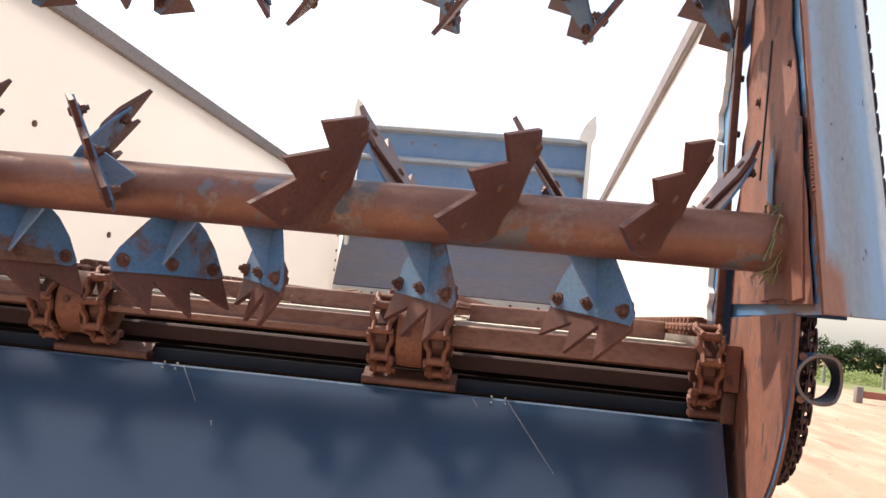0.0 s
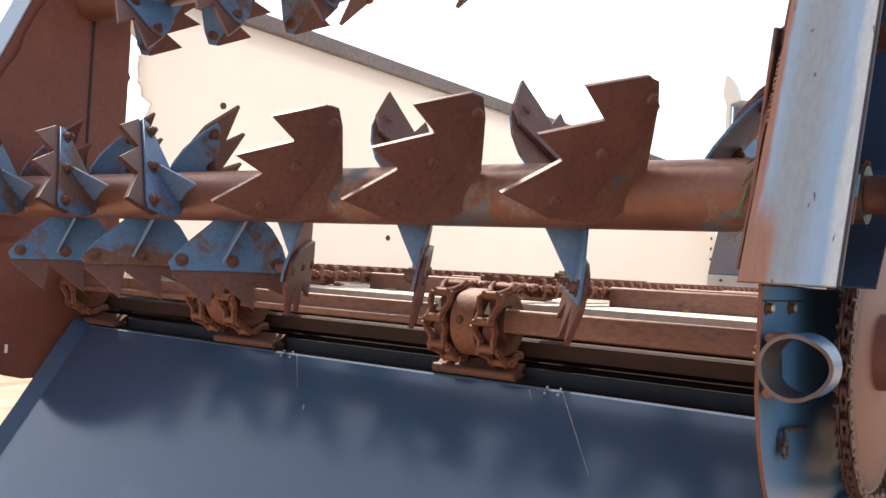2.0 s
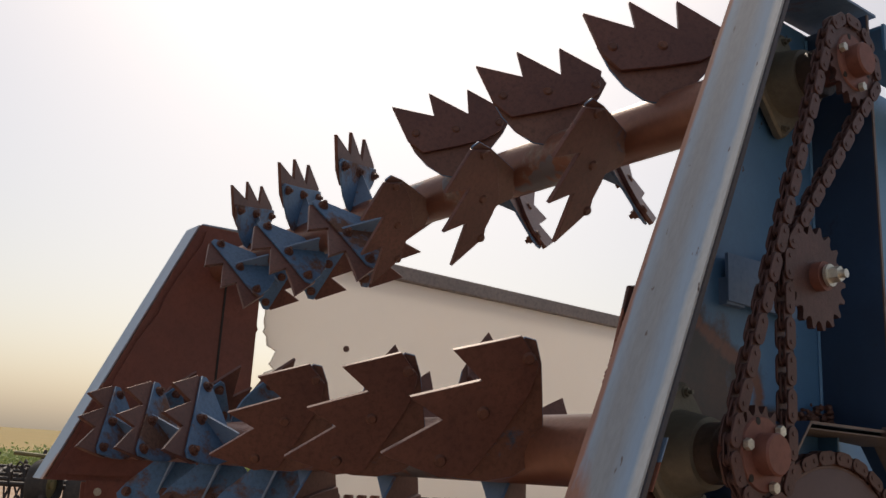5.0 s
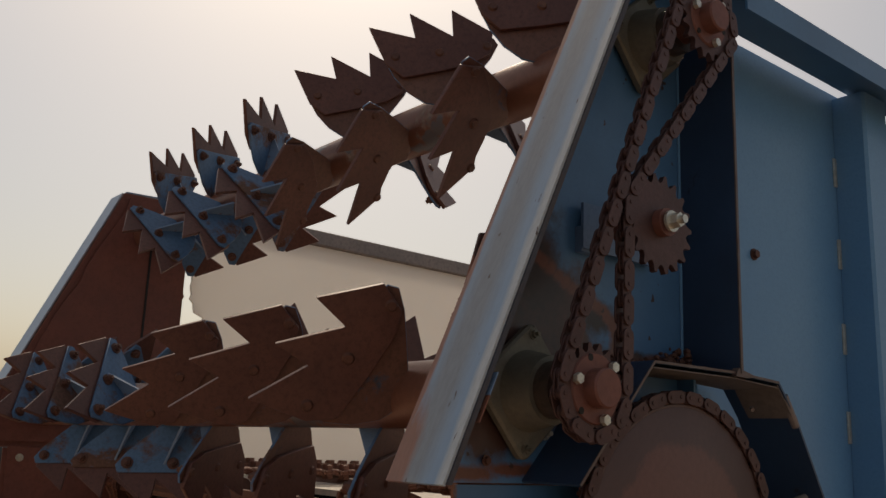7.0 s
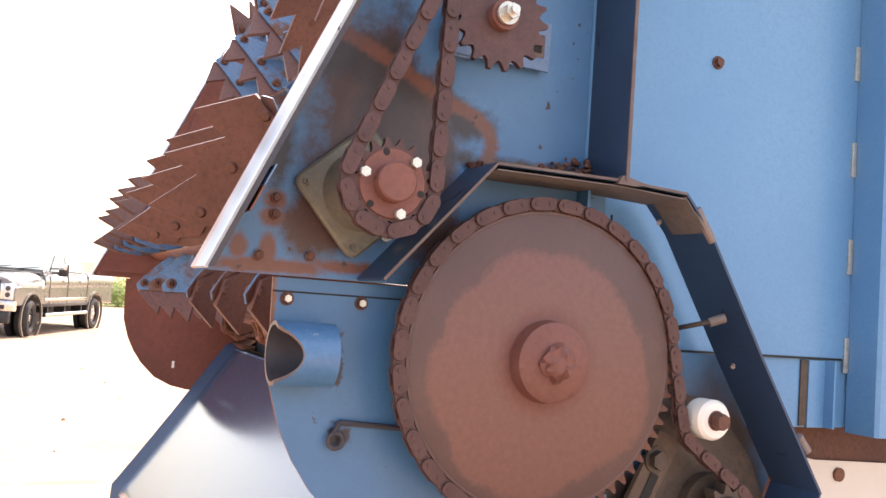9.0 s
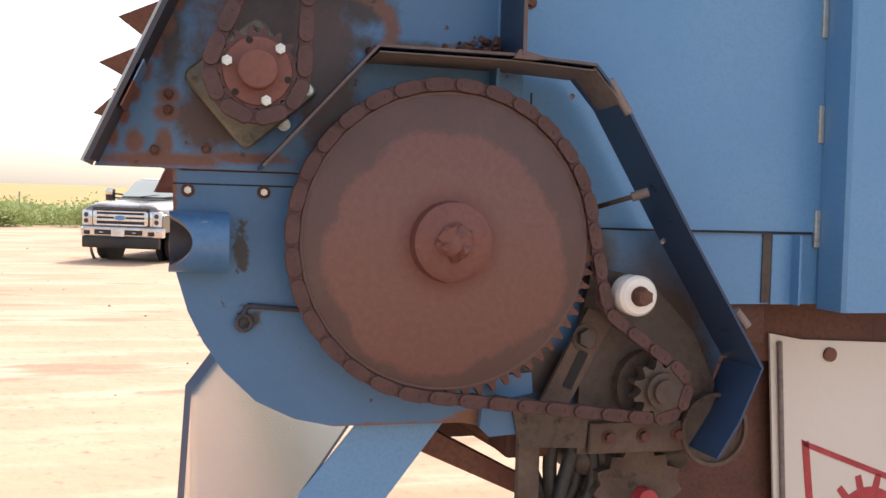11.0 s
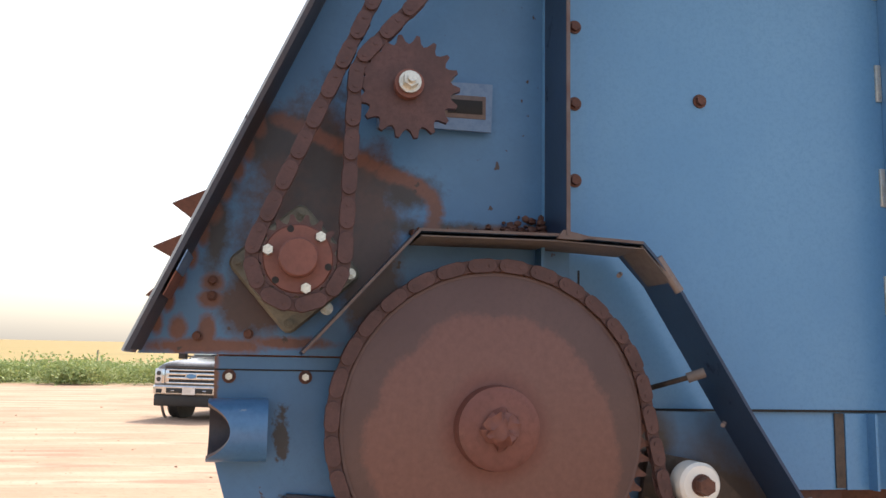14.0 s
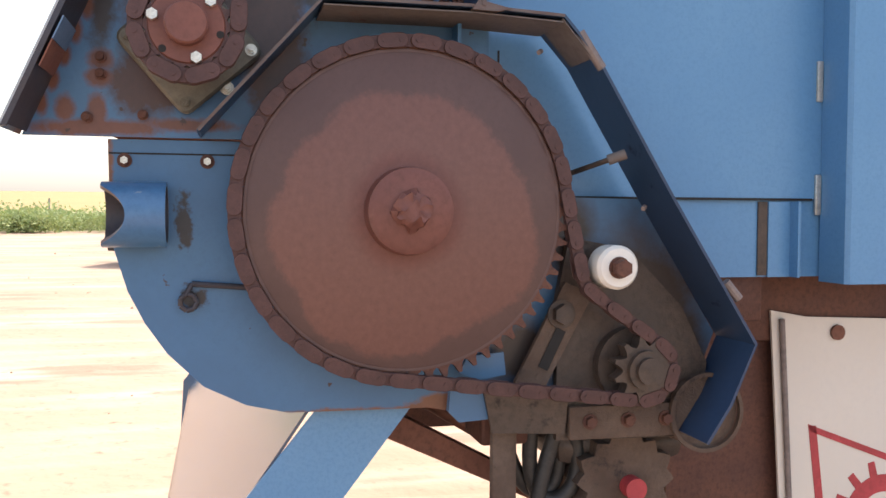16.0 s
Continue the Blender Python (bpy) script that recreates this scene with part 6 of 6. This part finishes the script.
        for z in (0.95, 1.09):
            part("projector", rod(B(), (0.98, s * 0.86, z), (1.006, s * 0.86, z), 0.055, 16), m_dark_grey, hl)
        part("fog_lamp", quad_box(B(), 1.075, 1.125, *sorted((s * 0.70, s * 0.86)), 0.635, 0.735, 0.02), m_trim, tr)
    # grille: dark field, chrome frame and bars with an oval badge
    part("hood_band", quad_box(B(), 0.955, 1.020, -0.70, 0.70, 1.205, 1.285, 0.018), m_dark_grey, tr, "dark band under the hood edge")
    gr = part("grille", quad_box(B(), 0.93, 1.005, -0.68, 0.68, 0.84, 1.21, 0.02), m_trim, tr)
    for z, h in ((1.178, 0.018), (1.085, 0.030), (0.985, 0.030), (0.872, 0.022)):
        part("grille_bar", quad_box(B(), 1.002, 1.040, -0.645, 0.645, z - h, z + h, 0.010), m_chrome, gr)
    for y in (-0.625, 0.625):
        part("grille_side", quad_box(B(), 1.000, 1.036, y - 0.05, y + 0.05, 0.87, 1.18, 0.014), m_chrome, gr)
    for k in range(13):
        part("grille_rib", quad_box(B(), 1.000, 1.014, -0.54 + k * 0.09 - 0.008, -0.54 + k * 0.09 + 0.008, 0.87, 1.18), m_dark_grey, gr)
    for r, x, m_, lab in ((0.150, 1.058, m_chrome, "chrome badge rim"), (0.130, 1.066, m_blue_clean, "plain blue oval badge")):
        bm = rod(B(), (1.03, 0, 1.035), (x, 0, 1.035), r, 32)
        for vv in bm.verts:
            vv.co.z = 1.035 + (vv.co.z - 1.035) * 0.42
        part("oval_badge", bm, m_, gr, lab)
    bump = B()
    rows = []
    for y in (-1.0, -0.90, -0.55, 0, 0.55, 0.90, 1.0):
        x = 1.145 - 0.06 * y * y - (0.10 if abs(y) > 0.95 else 0)
        rows.append([bump.verts.new(p) for p in ((x - 0.03, y, 0.60), (x, y, 0.63), (x, y, 0.78), (x - 0.03, y, 0.815), (x - 0.16, y, 0.815), (x - 0.16, y, 0.60))])
    for a, b in zip(rows, rows[1:]):
        for k in range(6):
            bump.faces.new((a[k], a[(k + 1) % 6], b[(k + 1) % 6], b[k]))
    bump.faces.new(rows[0]), bump.faces.new(rows[-1])
    bmesh.ops.recalc_face_normals(bump, faces=bump.faces[:])
    bumper = part("bumper", bump, m_chrome, tr, "chrome front bumper")
    part("bumper_slot", quad_box(B(), 1.10, 1.150, -0.58, 0.58, 0.645, 0.760, 0.010), m_trim, bumper)
    part("plate_bar", quad_box(B(), 1.150, 1.162, -0.16, 0.16, 0.615, 0.765), m_lamp, bumper, "plain pale plate")
    for y in (-0.40, 0.40):
        part("tow_hook", rod(B(), (1.14, y - 0.05, 0.70), (1.165, y + 0.05, 0.70), 0.016, 8), m_chrome, bumper)
    part("air_dam", quad_box(B(), 0.92, 1.06, -0.94, 0.94, 0.33, 0.60, 0.03), m_trim, tr)
    part("underbody", quad_box(B(), -5.2, 0.88, -0.66, 0.66, 0.40, 0.70), m_trim, tr)
    for x in (0.0, -4.06):
        for s in (-1, 1):
            turn = radians(10) if x == 0.0 else 0.0
            axis = Vector((-math.sin(turn) * s, math.cos(turn) * s, 0))
            w = tyre_wheel("wheel", (x, s * 0.86, 0.42), 0.42, 0.29, "black tyre on a bright alloy rim", "", False, m_chrome, False, axis, under=tr)
            for k in range(8):
                a = k * math.pi / 4
                c = Vector((x, s * 0.86, 0.42)) + axis * 0.086 + Vector((math.cos(a) * math.cos(turn), math.cos(a) * math.sin(turn), math.sin(a))) * 0.165
                part("rim_hole", rod(B(), c, c + axis * 0.006, 0.026, 10), m_dark_grey, w)
    tr.matrix_basis = Matrix.Translation((*front, 0)) @ Matrix.Rotation(heading, 4, "Z")
    return tr


pickup((-20.50, -1.64), radians(-22.6))

# ---------- field cultivator ----------
cult = thing("field_cultivator", "dark folded field cultivator with large tyres on the dirt", "cultivator", (-17.6, 4.2, 0), machine=False)
U, V = Vector((0.275, 0.961, 0)), Vector((-0.961, 0.275, 0))       # along it, and away


def cp(u, v, z):
    return Vector((-17.6, 4.2, z)) + U * u + V * v


m_frame = mat("black_frame_paint", (0.032, 0.028, 0.027), (0.06, 0.045, 0.04), (0.16, 0.065, 0.045), 0.2, 5, 0.6, 0.1, 0.1, 50)
m_yel = mat("dull_yellow_paint", (0.26, 0.22, 0.09), (0.17, 0.14, 0.06), None, 0, 4, 0.5, 0, 0.05, 40)
bm = rod(B(), cp(-1.3, 0, 0.42), cp(3.2, 0, 0.36), 0.11, 8)
part("tongue_beam", bm, m_frame, cult)
part("hitch_jaw", quad_box(B(), *sorted((cp(-1.42, 0, 0).x - 0.08, cp(-1.42, 0, 0).x + 0.08)), cp(-1.42, 0, 0).y - 0.1, cp(-1.42, 0, 0).y + 0.12, 0.22, 0.52, 0.02), m_yel, cult)
part("stand_leg", rod(B(), cp(-0.40, -0.12, 0.0), cp(-0.36, 0, 0.62), 0.055, 8), m_frame, cult)
m_redp = mat("red_cylinder", (0.4, 0.06, 0.05), None, None, 0, 5, 0.5, 0, 0.05, 40)
for u, v, z, r in ((-0.35, 0.60, 0.80, 0.50), (0.42, 0.42, 0.70, 0.50), (0.45, 0.55, 0.20, 0.20), (-0.55, 0.95, 0.20, 0.20), (2.35, 1.5, 0.38, 0.38), (2.95, 1.1, 0.38, 0.38), (-1.75, 1.2, 0.42, 0.42)):
    tyre_wheel("wheel", tuple(cp(u, v, z)), r, 0.42 if r > 0.45 else 0.34, "wide black flotation tyre", "", False, m_redp if u < -1 else m_yel, False, tuple(U * 0.9 - V * 0.42), under=cult)
    part("wheel_arm", rod(B(), cp(u, v + 0.1, z), cp(u + 0.2, v + 0.5, 0.82), 0.05, 8), m_frame, cult)
for k in range(5):
    part("frame_bar", rod(B(), cp(-2.6, 1.0 + k * 0.9, 0.78 + 0.05 * k), cp(3.4, 0.8 + k * 0.9, 0.70 + 0.05 * k), 0.055, 8), m_frame, cult)
for k in range(7):
    part("cross_bar", rod(B(), cp(-2.4 + k * 0.9, 0.8, 0.78), cp(-2.2 + k * 0.9, 5.0, 0.95), 0.05, 8), m_frame, cult)
rng = random.Random(5)
for k in range(100):
    u, v = rng.uniform(-2.7, 3.4), 0.9 + 0.9 * rng.randrange(5)
    b = cp(u, v, rng.uniform(0.66, 0.86))
    W, up = V * 0.7 + U * rng.uniform(-0.7, 0.7), rng.uniform(0.16, 0.36)
    path = [Vector((0, 0, 0)), Vector((0, 0, up)) + W * 0.05, Vector((0, 0, up + 0.05)) + W * 0.20, Vector((0, 0, up * 0.5)) + W * 0.34, Vector((0, 0, -0.22)) + W * 0.30, Vector((0, 0, -0.56)) + W * 0.06]
    bm = B()
    for p, q in zip(path, path[1:]):
        rod(bm, b + p, b + q, 0.026, 6, 0.024)
    tip_at = b + path[-1]
    rod(bm, tip_at + Vector((0, 0, 0.05)), tip_at - Vector((0, 0, 0.06)) - W * 0.12, 0.055, 4, 0.02)
    part("shank", bm, m_frame, cult)
for k in range(6):
    u = -2.5 + k * 0.95
    part("fold_post", rod(B(), cp(u, 2.2, 0.8), cp(u + 0.15, 2.4, 1.25 + 0.1 * (k % 3)), 0.04, 8), m_frame, cult)
part("top_pipe", rod(B(), cp(-1.1, 2.3, 1.36), cp(1.9, 2.2, 1.18), 0.045, 10), m_yel, cult)
for k in range(3):
    part("cylinder", rod(B(), cp(1.45 + k * 0.62, 1.5 + 0.1 * k, 1.06 - 0.04 * k), cp(1.95 + k * 0.62, 1.5 + 0.1 * k, 1.03 - 0.04 * k), 0.055, 10), m_redp, cult)
